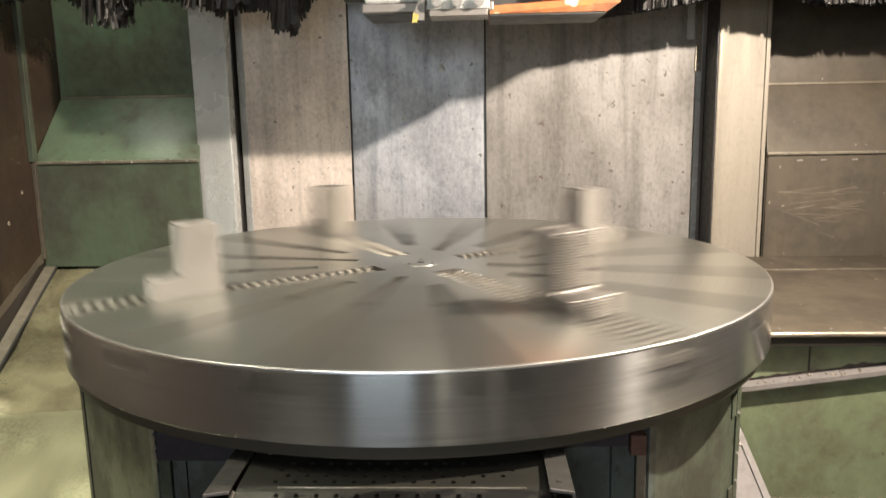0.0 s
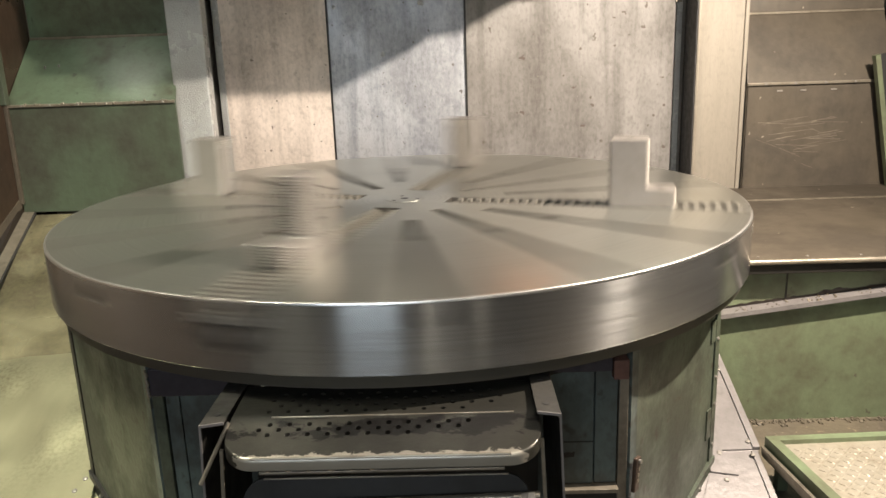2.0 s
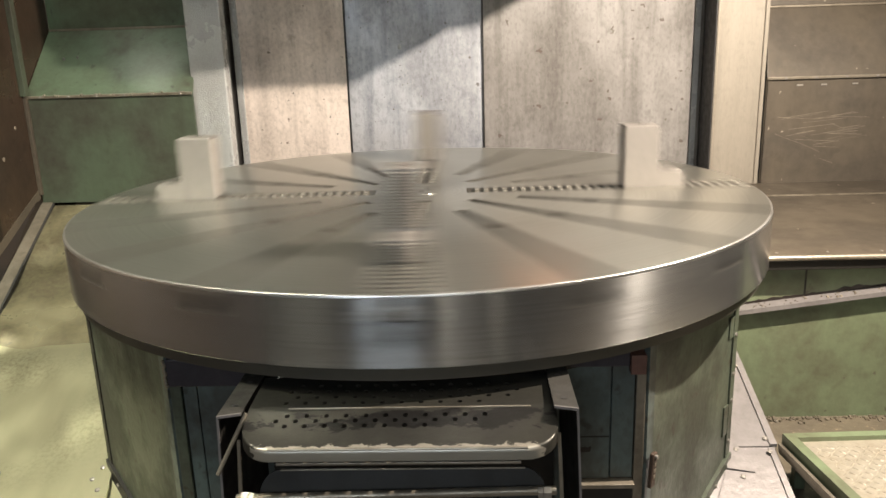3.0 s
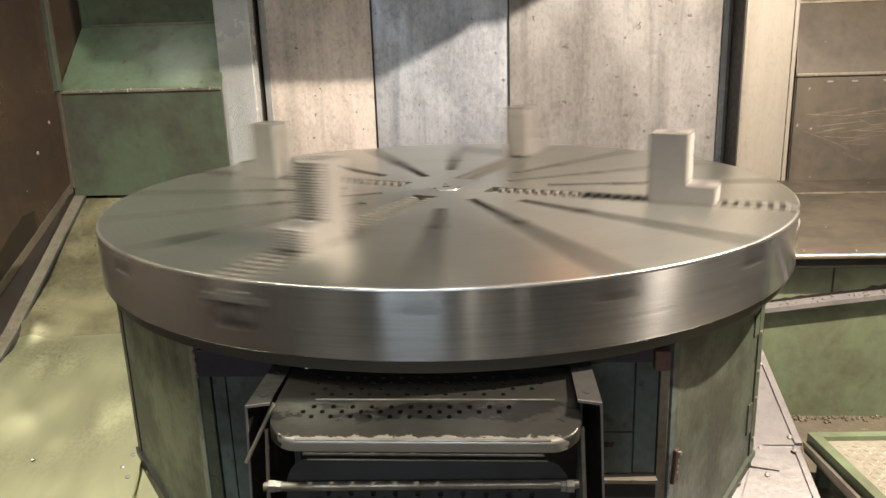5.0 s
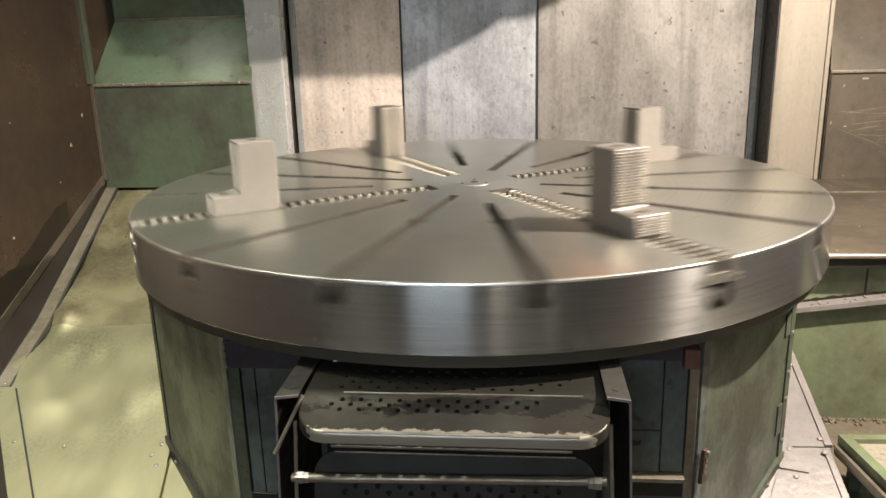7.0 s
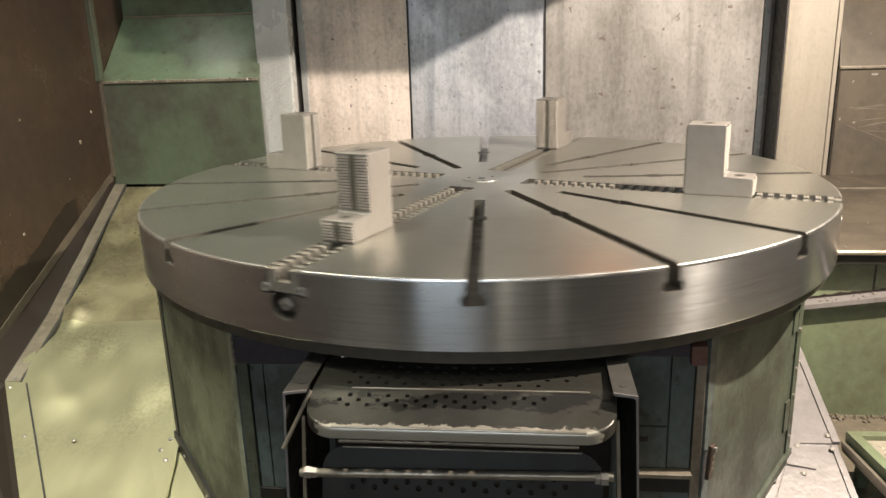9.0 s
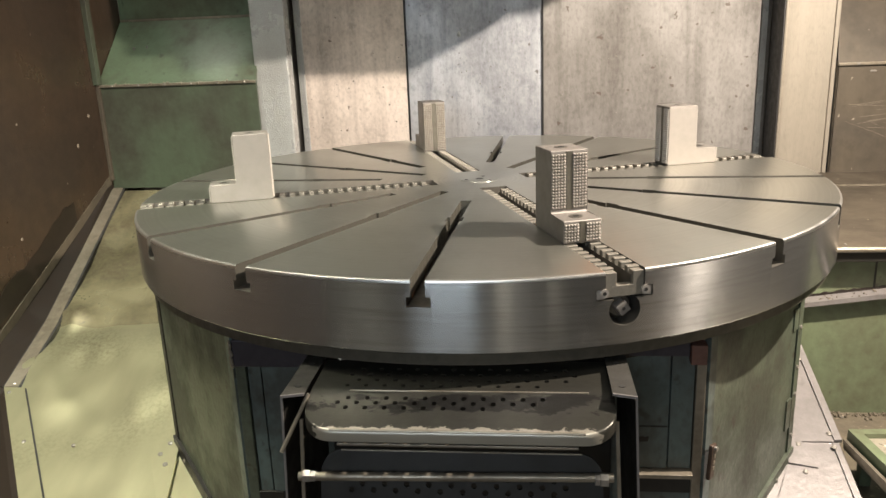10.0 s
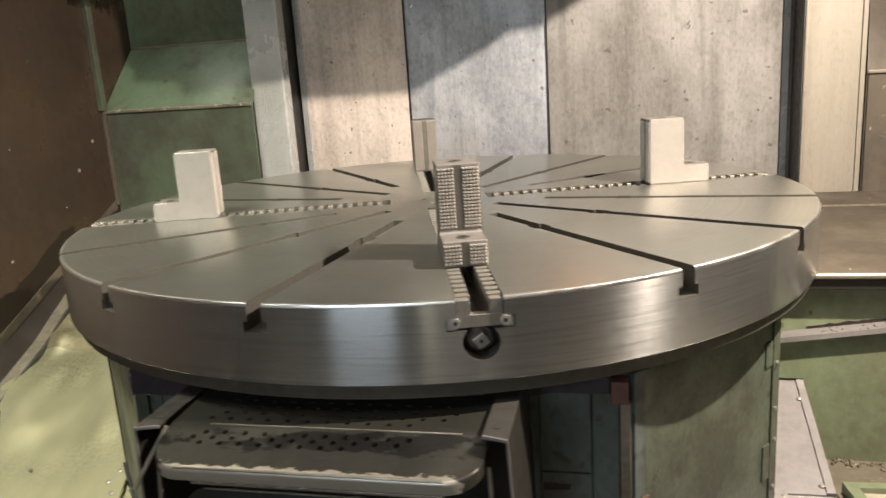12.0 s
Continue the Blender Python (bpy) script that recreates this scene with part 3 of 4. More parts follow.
def chip_pans():
    t = thing("chip_pan", "dented zinc sheet chip pan tinted yellow by oil", "chip pan")
    bm = bmesh.new()
    ny, nx = 110, 70
    dents = ((-1.564, 0.242, 0.013, 0.05), (-1.50, 0.19, -0.014, 0.08), (-1.62, 0.14, -0.012, 0.07), (-1.55, 0.62, -0.02, 0.07), (-1.66, 0.50, -0.014, 0.06),
             (-1.45, 0.45, -0.012, 0.10), (-1.30, 0.33, -0.008, 0.10), (-1.35, 0.02, -0.008, 0.14), (-1.55, -0.05, 0.008, 0.08), (-1.2, 0.1, 0.012, 0.12), (-1.25, -0.2, -0.010, 0.12), (-1.1, -0.1, 0.010, 0.09), (-1.45, -0.15, 0.010, 0.09))
    folds = ((-1.56, 0.20, -1.62, -0.02, 0.010, 0.030), (-1.52, 0.20, -1.36, 0.06, 0.008, 0.035), (-1.68, 0.24, -1.10, 0.215, 0.007, 0.022),
             (-1.45, 0.16, -1.42, -0.12, -0.008, 0.040), (-1.30, 0.12, -1.12, -0.20, 0.008, 0.045), (-1.60, 0.55, -1.40, 0.40, 0.008, 0.030),
             (-1.50, 0.36, -1.30, 0.30, -0.008, 0.030), (-1.50, -0.08, -1.25, -0.25, 0.007, 0.040), (-1.64, 0.42, -1.55, 0.30, -0.008, 0.025))
    rows = []
    for j in range(ny + 1):
        y = -1.0 + 1.93 * j / ny
        row = []
        for i in range(nx + 1):
            xl = pan_edge(y)
            x = xl + (-0.60 - xl) * i / nx
            z = pan_z(y) + sum(1.5 * h * math.exp(-((x - a) ** 2 + (y - b) ** 2) / (s * s)) for a, b, h, s in dents)
            for x0, y0, x1, y1, h, wd in folds:
                k = min(1.0, max(0.0, ((x - x0) * (x1 - x0) + (y - y0) * (y1 - y0)) / ((x1 - x0) ** 2 + (y1 - y0) ** 2)))
                gap = (x - x0 - k * (x1 - x0)) ** 2 + (y - y0 - k * (y1 - y0)) ** 2
                z += h * math.exp(-gap / (wd * wd))
            z += 0.011 * noise.noise(Vector((x * 4.2, y * 3.0, 0))) + 0.0022 * noise.noise(Vector((x * 11, y * 11, 4)))
            row.append(bm.verts.new((x, y, z)))
        rows.append(row)
    for j in range(ny):
        for i in range(nx):
            bm.faces.new((rows[j][i], rows[j][i + 1], rows[j + 1][i + 1], rows[j + 1][i]))
    out = bmesh.ops.extrude_face_region(bm, geom=list(bm.faces))
    for v in out["geom"]:
        if isinstance(v, bmesh.types.BMVert):
            v.co.z -= 0.004
    sheet = part("pan_sheet", bm, [ZINC_YELLOW, ZINC_BROWN], t, "zinc sheet, browned by oil and painted shade above its crease", smooth=50)
    # above the crease: oil browning plus table shade put into the darker tone
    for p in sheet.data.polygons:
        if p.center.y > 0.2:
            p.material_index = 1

    def strip(y0, y1, w):
        pts = []
        for y in (y0, y1):
            pts.append((pan_edge(y), y, pan_z(y) + 0.012))
        for y in (y1, y0):
            pts.append((pan_edge(y) + w, y, pan_z(y) + 0.012))
        return prismed(pts, (0, 0, -0.018))
    def filler(y0, y1):
        return prismed([(-1.738, y0, pan_z(y0) + 0.055), (-1.738, y1, pan_z(y1) + 0.055), (pan_edge(y1) + 0.004, y1, pan_z(y1) + 0.004), (pan_edge(y0) + 0.004, y0, pan_z(y0) + 0.004)], (0, 0, -0.01))
    part("side_filler", filler(0.93, 0.2), OIL_STAIN, t, "brown oily sheet along the wall foot")
    part("side_filler", filler(0.2, -0.118), OIL_STAIN, t)
    part("side_filler", filler(-0.122, -1.0), OIL_STAIN, t)
    def seam(y0, y1, w):
        pts = [(pan_edge(y) + w, y, pan_z(y) + 0.010) for y in (y0, y1)] + [(pan_edge(y) + w + 0.007, y, pan_z(y) + 0.008) for y in (y1, y0)]
        return prismed(pts, (0, 0, -0.02))
    for y0, y1, w in ((0.93, 0.2, 0.050), (0.2, -0.118, 0.052), (-0.122, -1.0, 0.075), (0.93, 0.2, -0.006), (0.2, -0.118, -0.006)):
        part("strip_seam", seam(y0, y1, w), GUM, t)
    part("border_strip", strip(0.93, 0.2, 0.050), TRIM_STEEL, t)
    part("border_strip", strip(0.2, -0.118, 0.052), TRIM_STEEL, t)
    part("border_strip", strip(-0.122, -1.0, 0.075), ZINC_YELLOW, t)
    for x, y in ((-1.605, -0.105), (-1.60, -0.145), (-1.43, -0.34), (-1.265, -0.342), (-1.17, -0.72), (-1.00, 0.02)):
        part("screw", screw_head(bmesh.new(), (x, y, pan_z(y) + (0.012 if x < pan_edge(y) + 0.08 else 0.004)), (0, -0.33, 1), 0.0065), BOLT_STEEL, t)
    g = [(-0.960, -0.30), (-0.925, -0.30), (-0.86, -0.62), (-0.985, -0.40)]
    part("gusset", prismed([(x, y, pan_z(y) + 0.022) for x, y in g], (0, 0, -0.012)), ZINC_YELLOW, t)
    for x, y in ((-0.945, -0.345), (-0.96, -0.385), (-0.93, -0.42)):
        part("screw", screw_head(bmesh.new(), (x, y, pan_z(y) + 0.022), (0, -0.33, 1), 0.0075), BOLT_STEEL, t)
    tagged(obj("floor_pan", boxed(-1.738, -0.5, -2.5, -0.1, 0.0, 0.06, 0), BROWN), kind="structure")

    t = thing("chip_pan", "pale steel sheet chip pan beside the pedestal", "chip pan")
    z = lambda y: 0.315 + 0.36 * (y + 0.33)

    def flat(pts, lift, thick=0.006):
        return prismed([(x, y, z(y) + lift) for x, y in pts], (0, 0, -thick))
    part("pan_sheet", flat([(0.72, 0.52), (1.014, 0.52), (1.014, -0.296), (0.72, -0.296)], 0.006), ZINC_PALE, t)
    part("pan_sheet", flat([(0.70, -0.27), (1.013, -0.27), (1.006, -0.9), (0.70, -0.9)], 0.0005), ZINC_PALE, t)
    part("edge_lip", flat([(1.004, 0.50), (1.024, 0.50), (1.024, -0.296), (1.004, -0.296)], 0.012, 0.010), ZINC_PALE, t)
    part("edge_lip", flat([(0.998, -0.300), (1.016, -0.300), (1.008, -0.9), (0.990, -0.9)], 0.006, 0.012), ZINC_PALE, t)
    part("gusset", flat([(0.858, -0.372), (0.885, -0.296), (0.912, -0.300), (0.932, -0.386)], 0.0095), ZINC_PALE, t)
    part("gusset", flat([(0.855, -0.376), (0.932, -0.389), (0.875, -0.56), (0.75, -0.58)], 0.0075), ZINC_PALE, t)
    for x, y in ((0.998, -0.272), (0.996, -0.318), (1.001, 0.016), (0.996, 0.30), (0.902, -0.310), (0.895, -0.40)):
        part("screw", screw_head(bmesh.new(), (x, y, z(y) + 0.0085), (0, -0.33, 1), 0.0075), BOLT_STEEL, t)
    part("outer_skirt", prismed([(1.012, 0.08, 0.452), (1.006, -0.9, 0.10), (1.006, -0.9, 0.0), (1.012, 0.08, 0.0)], (-0.006, 0, 0)), BLACK_STEEL, t)
    tagged(obj("floor_east", boxed(1.024, 2.15, -2.0, 0.085, 0.0, 0.226, 0), FLOOR_DIRT), kind="structure")


def platform():
    t = thing("foot_platform", "chequer plate foot platform in a green angle frame", "platform")
    c = [(1.034, -0.302), (1.776, -0.274), (1.776, -1.196), (1.105, -0.912)]
    zt = 0.376
    cx, cy = 1.46, -0.64
    inner = [(x + (cx - x) * 0.075, y + (cy - y) * 0.075) for x, y in c]
    part("plate", prismed([(x, y, zt - 0.014) for x, y in inner], (0, 0, -0.006)), CHEQUER, t)
    for i in range(4):
        j = (i + 1) % 4
        part("frame_bar", prismed([(*c[i], zt), (*c[j], zt), (*inner[j], zt), (*inner[i], zt)], (0, 0, -0.051)), GREEN_LIGHT, t)
    part("front_angle", prismed([(1.030, -0.31, 0.350), (1.035, -0.31, 0.318), (1.100, -0.93, 0.318), (1.095, -0.93, 0.350)], (-0.010, 0, 0)), TRIM_STEEL, t)
    for x, y in ((1.075, -0.335), (1.73, -0.335), (1.14, -0.87), (1.73, -1.09)):
        part("leg", boxed(x - 0.015, x + 0.015, y - 0.015, y + 0.015, 0.225, 0.330, 0.002), GREEN_LIGHT, t)
    bm = bmesh.new()
    lens = [(0.5 * math.sin(a) * 0.0055, 0.5 * math.cos(a) * 0.026) for a in [k * math.pi / 4 for k in range(8)]]
    for i in range(40):
        for j in range(48):
            x, y = 1.04 + i * 0.0205, -1.17 + j * 0.0225
            if not (1.092 + (-0.335 - y) * 0.12 < x < 1.72 and -0.91 < y < -0.345):
                continue
            a = radians(45 if (i + j) % 2 else -45)
            low = [bm.verts.new((x + px * math.cos(a) - py * math.sin(a), y + px * math.sin(a) + py * math.cos(a), zt - 0.0145)) for px, py in lens]
            top = [bm.verts.new((x + 0.5 * (v.co.x - x), y + 0.5 * (v.co.y - y), zt - 0.0118)) for v in low]
            bm.faces.new(top)
            for k in range(8):
                bm.faces.new((low[k], low[(k + 1) % 8], top[(k + 1) % 8], top[k]))
    tagged(part("chequer_ribs", bm, CHEQUER, t), kind="stuff")


# ---- pedestal and steps ----
CORNER = [(-0.925, 0.75), (-0.925, -0.33), (-0.530, -0.765), (0.530, -0.765), (0.868, -0.33), (0.868, 0.75)]


def panel_on(a, b, s0, s1, z0, z1, out, thick):
    """A sheet on the upright face from a to b: stretch s0..s1 of it in metres, heights, and how far proud."""
    a, b = Vector((*a, 0)), Vector((*b, 0))
    u = (b - a).normalized()
    n = Vector((u.y, -u.x, 0))
    p = [a + u * s + n * out for s in (s0, s1)]
    return prismed([(p[0].x, p[0].y, z0), (p[1].x, p[1].y, z0), (p[1].x, p[1].y, z1), (p[0].x, p[0].y, z1)], n * -thick)


def face_point(a, b, s, z, out):
    a, b = Vector((*a, 0)), Vector((*b, 0))
    u = (b - a).normalized()
    n = Vector((u.y, -u.x, 0))
    q = a + u * s + n * out
    return (q.x, q.y, z), n


def pedestal():
    t = thing("machine_pedestal", "many-sided green-grey steel pedestal carrying the turntable", "machine base")
    core = [(x * 0.985, y * 0.985) for x, y in CORNER]
    part("core", prismed([(x, y, 0.0) for x, y in core], (0, 0, 0.845)), TEAL, t)
    bm = bmesh.new()
    rod(bm, (0, 0, 0.80), (0, 0, 0.868), 0.86, 96)
    part("bearing_neck", bm, BLACK_STEEL, t, smooth=40)
    left, right = (CORNER[1], CORNER[2]), (CORNER[3], CORNER[4])
    wl = (Vector(CORNER[2]) - Vector(CORNER[1])).length
    wr = (Vector(CORNER[4]) - Vector(CORNER[3])).length
    part("angled_panel", panel_on(*left, 0.03, wl - 0.035, 0.12, 0.838, 0.004, 0.012), OLIVE, t, "dark olive scuffed panel")
    part("edge_bar", panel_on(*left, 0.0, 0.027, 0.12, 0.842, 0.007, 0.014), BLACK_STEEL, t)
    part("edge_bar", panel_on(*left, wl - 0.032, wl, 0.12, 0.842, 0.005, 0.014), TEAL, t)
    part("angled_panel", panel_on(*right, 0.035, wr - 0.032, 0.13, 0.838, 0.004, 0.012), OLIVE, t, "grey-green scuffed panel")
    part("edge_bar", panel_on(*right, 0.0, 0.032, 0.12, 0.842, 0.006, 0.014), TEAL, t)
    part("edge_bar", panel_on(*right, wr - 0.029, wr, 0.12, 0.842, 0.008, 0.016), OLIVE, t)
    part("side_panel", panel_on(CORNER[0], CORNER[1], 0.02, 1.06, 0.2, 0.838, 0.004, 0.012), OLIVE, t)
    part("side_panel", panel_on(CORNER[4], CORNER[5], 0.02, 1.06, 0.2, 0.838, 0.004, 0.012), OLIVE, t)
    # skirt along the foot of each angled side
    for (a, b), s0, s1 in ((left, 0.0, wl), (right, 0.0, wr)):
        p, n = face_point(a, b, s0, 0, 0.014)
        q, _ = face_point(a, b, s1, 0, 0.014)
        zp, zq = pan_z(p[1]), pan_z(q[1])
        part("foot_skirt", prismed([(p[0], p[1], zp - 0.02), (q[0], q[1], zq - 0.02), (q[0], q[1], zq + 0.045), (p[0], p[1], zp + 0.045)], n * -0.010), BLACK_STEEL if a is left[0] else OLIVE, t)
        for k in (0.15, 0.45, 0.8):
            s = s0 + (s1 - s0) * k
            w, _ = face_point(a, b, s, 0, 0.014)
            part("screw", screw_head(bmesh.new(), (w[0], w[1], pan_z(w[1]) + 0.022), n, 0.006), BOLT_STEEL, t)
    for z in (0.70, 0.585, 0.505, 0.38):
        w, n = face_point(*right, wr - 0.014, z, 0.008)
        part("screw", screw_head(bmesh.new(), w, n, 0.006), BOLT_STEEL, t)
    for z0, z1 in ((0.41, 0.50), (0.70, 0.76)):
        part("hinge_plate", panel_on(*right, wr - 0.062, wr - 0.033, z0, z1, 0.008, 0.004), OLIVE, t)
    # front between the edge bars
    part("front_panel", boxed(-0.50, -0.470, -0.764, -0.752, 0.12, 0.765, 0.001), TEAL, t)
    part("front_panel", boxed(-0.466, -0.335, -0.766, -0.752, 0.12, 0.765, 0.001), TEAL, t)
    part("front_panel", boxed(0.355, 0.452, -0.766, -0.752, 0.525, 0.80, 0.001), TEAL, t)
    part("front_panel", boxed(0.456, 0.505, -0.764, -0.752, 0.525, 0.80, 0.001), TEAL, t)
    part("front_post", boxed(0.507, 0.528, -0.772, -0.752, 0.12, 0.785, 0.002), TRIM_STEEL, t)
    part("front_post", boxed(-0.528, -0.503, -0.770, -0.752, 0.12, 0.80, 0.002), OLIVE, t)
    part("cross_strip", boxed(0.355, 0.507, -0.790, -0.752, 0.512, 0.522, 0.001), TRIM_STEEL, t)
    part("kick_panel", boxed(0.355, 0.507, -0.770, -0.752, 0.465, 0.511, 0.001), BLACK_STEEL, t)
    part("front_panel", boxed(0.355, 0.507, -0.764, -0.752, 0.12, 0.463, 0.001), TEAL, t)
    part("panel_joint", boxed(0.356, 0.452, -0.7672, -0.7655, 0.628, 0.631, 0), BLACK_STEEL, t)
    smear = [(0.357 + 0.055 * k / 14, -0.7662, 0.604 + 0.006 * noise.noise(Vector((k * 0.7, 2, 5)))) for k in range(15)]
    part("oil_smear", prismed(smear + [(0.410, -0.7662, 0.592), (0.357, -0.7662, 0.588)], (0, -0.0008, 0)), OIL_STAIN, t)
    part("kick_panel", boxed(-0.503, -0.44, -0.772, -0.764, 0.36, 0.44, 0.001), BLACK_STEEL, t)
    part("top_bracket", boxed(-0.525, -0.30, -0.785, -0.752, 0.772, 0.838, 0.003), PURPLE, t, "heat-darkened bracket with a weld bead")
    part("top_bracket", boxed(0.33, 0.490, -0.780, -0.752, 0.803, 0.838, 0.003), PURPLE, t)
    part("end_block", boxed(0.491, 0.524, -0.788, -0.752, 0.787, 0.832, 0.002), RED_PRIMER, t, "red-brown primed block")
    bm = bmesh.new()
    rnd = random.Random(2)
    for k in range(16):
        z = 0.775 + k * 0.004
        bmesh.ops.create_icosphere(bm, subdivisions=1, radius=rnd.uniform(0.003, 0.0055), matrix=Matrix.Translation((-0.527 + rnd.uniform(-0.002, 0.002), -0.786, z)))
    part("weld_bead", bm, TRIM_STEEL, t, smooth=60)
    w, n = face_point(*right, 0.012, 0.548, 0.012)
    m = Matrix.Translation(w) @ Matrix.Rotation(math.atan2(n.x, -n.y), 4, "Z") @ Matrix.Rotation(radians(6), 4, "Y")
    plate = part("latch", boxed(-0.012, 0.012, -0.010, 0.0, -0.045, 0.038, 0.003, m), LATCH_RUST, t, "small rusty latch plate with stamped marks")
    for k in range(3):
        part("stamped_bar", boxed(-0.004 + 0.001 * k, 0.005, -0.0112, -0.0098, -0.022 + k * 0.014, -0.014 + k * 0.014, 0, m), TRIM_STEEL, plate)
    bm = bmesh.new()
    rod(bm, m @ Vector((0, -0.016, 0.03)), m @ Vector((0, 0, 0.03)), 0.005, 10)
    part("latch_pin", bm, BOLT_STEEL, plate)


def baked_cut(ob_mesh_bm, cut_bm, name, mats, smooth, self_cut=True, bevel=0.0):
    """The first solid less the second, as a plain mesh."""
    a = obj("solid", ob_mesh_bm, mats)
    b = obj("cutter", cut_bm, mats)
    mod = a.modifiers.new("cut", "BOOLEAN")
    mod.operation, mod.object, mod.solver, mod.use_self = "DIFFERENCE", b, "EXACT", self_cut
    if bevel:
        soft = a.modifiers.new("edge", "BEVEL")
        soft.width, soft.segments, soft.limit_method, soft.angle_limit, soft.use_clamp_overlap = bevel, 1, "ANGLE", radians(50), True
    dg = bpy.context.evaluated_depsgraph_get()
    dg.update()
    me = bpy.data.meshes.new_from_object(a.evaluated_get(dg))
    me.name = name
    for o in (a, b):
        old = o.data
        bpy.data.objects.remove(o)
        bpy.data.meshes.remove(old)
    if smooth:
        me.shade_smooth()
        me.set_sharp_from_angle(angle=radians(smooth))
    return me


def tread_plate(x0, x1, y_back, y_front, lip, holes, r_hole=0.0052):
    """A pressed tread with a shallow bend, rounded front corners, a turned-down lip and punched holes."""
    bm = bmesh.new()
    rc, nx, ny = 0.060, 72, 16

    def height(y):
        if y > 0.0:
            return 0.008 + 0.05 * y
        return 0.008 - 0.26 * -y

    cols = []
    for i in range(nx + 1):
        s = i / nx
        x = x0 + (x1 - x0) * (0.5 - 0.5 * math.cos(math.pi * s))
        d = max(0.0, rc - (x - x0), rc - (x1 - x))
        yf = y_front + rc - math.sqrt(max(0.0, rc * rc - d * d))
        col = []
        for j in range(ny + 1):
            y = y_back + (yf - y_back) * j / ny
            col.append(bm.verts.new((x, y, height(y))))
        z = height(yf)
        for dy, dz in ((-0.004, -0.0012), (-0.007, -0.004), (-0.0085, -0.009), (-0.0085, -lip)):
            col.append(bm.verts.new((x, yf + dy, z + dz)))
        cols.append(col)
    for a, b in zip(cols, cols[1:]):
        for j in range(len(a) - 1):
            bm.faces.new((a[j], b[j], b[j + 1], a[j + 1]))
    bmesh.ops.recalc_face_normals(bm, faces=bm.faces)
    bmesh.ops.solidify(bm, geom=list(bm.faces), thickness=0.003)
    cut = bmesh.new()
    for x, y, z in holes:
        rod(cut, (x, y, z - 0.03), (x, y, z + 0.03), r_hole, 10)
    return baked_cut(bm, cut, "tread", [TREAD], 40, False)


def steps():
    t = thing("step_unit", "black perforated folding steps worn to bare steel", "steps")
    xl, xr = -0.268, 0.302
    holes = []
    for i in range(25):
        x = xl + 0.066 + i * 0.0182
        for k, y in enumerate((0.020, 0.042, 0.064, 0.086)):
            if (i + k) % 2 == 0 and not (i > 21 and k < 1):
                holes.append((x, y, 0.010))
        for k, y in enumerate((-0.020, -0.033, -0.046)):
            if (i + k) % 2 == 1 and not (i > 16 and k == 2) and not (i > 21):
                holes.append((x - 0.008, y, 0.0))
    upper = new("tread", tread_plate(xl, xr, 0.125, -0.097, 0.024, holes))
    upper.parent = t
    upper.location = (0, -1.030, 0.832)
    upper["label"] = "perforated upper tread with a bull-nosed edge"
    part("tread_fold", boxed(xl + 0.075, xr - 0.045, -1.033, -1.030, 0.838, 0.8418, 0.001), TRIM_STEEL, upper)
    bpy.context.view_layer.update()
    upper.children[0].matrix_parent_inverse = Matrix.Translation((0, 1.030, -0.832))
    bm = bmesh.new()
    rod(bm, (xl + 0.058, -1.1318, 0.8125), (xr - 0.058, -1.1318, 0.8125), 0.0032, 8)
    part("worn_nose", bm, TRIM_STEEL, t, "nose of the tread worn bright")
    part("hook_rod", rod(bmesh.new(), (-0.24, -0.915, 0.852), (-0.17, -0.900, 0.860), 0.003, 8), TRIM_STEEL, t)
    part("hook_rod", rod(bmesh.new(), (0.27, -0.905, 0.856), (0.20, -0.900, 0.852), 0.003, 8), TRIM_STEEL, t)
    # lower tread folded upright behind the rod
    def plate_outline(x0, x1, z0, z1, r):
        pts = [(x0, z0), (x1, z0)]
        pts += [(x1 - r + r * math.cos(a), z1 - r + r * math.sin(a)) for a in [k * math.pi / 16 for k in range(9)]]
        pts += [(x0 + r - r * math.cos(a), z1 - r + r * math.sin(a)) for a in [k * math.pi / 16 for k in range(8, -1, -1)]]
        return pts
    tilt = 0.30
    out = plate_outline(-0.255, 0.283, 0.40, 0.722, 0.045)
    cut = bmesh.new()
    for i in range(20):
        for k, z in enumerate((0.672, 0.660, 0.648)):
            if (i + k) % 2 == 0:
                rod(cut, (-0.195 + i * 0.0215, -1.2, z), (-0.195 + i * 0.0215, -0.95, z), 0.0055, 10)
    me = baked_cut(prismed([(x, -1.045 - (0.722 - z) * tilt, z) for x, z in out], (0, 0.004, 0)), cut, "tread", [BLACK_STEEL], 35, False)
    lower = new("tread", me)
    lower.parent = t
    lower["label"] = "black lower tread folded upright"
    part("tread_edge", boxed(-0.215, 0.245, -1.0485, -1.0445, 0.7205, 0.7235, 0.001), TRIM_STEEL, t, "bright worn edge")
    part("stop_bar", boxed(-0.21, 0.235, -1.092, -1.086, 0.757, 0.762, 0.001), TRIM_STEEL, t)
    part("back_plate", boxed(-0.30, 0.325, -0.80, -0.79, 0.2, 0.83, 0.001), BLACK_STEEL, t)
    bm = bmesh.new()
    rod(bm, (-0.292, -1.082, 0.684), (0.300, -1.072, 0.690), 0.0085, 16)
    part("pivot_rod", bm, TRIM_STEEL, t, "greasy steel pivot rod", smooth=40)
    for x, s, z in ((-0.283, 1, 0.684), (0.290, -1, 0.690)):
        bm = bmesh.new()
        rod(bm, (x, -1.080, z), (x + s * 0.014, -1.080, z), 0.0125, 6)
        rod(bm, (x + s * 0.015, -1.080, z), (x + s * 0.024, -1.080, z), 0.011, 6)
        part("lock_nut", bm, BOLT_STEEL, t, "bright hexagon nuts")
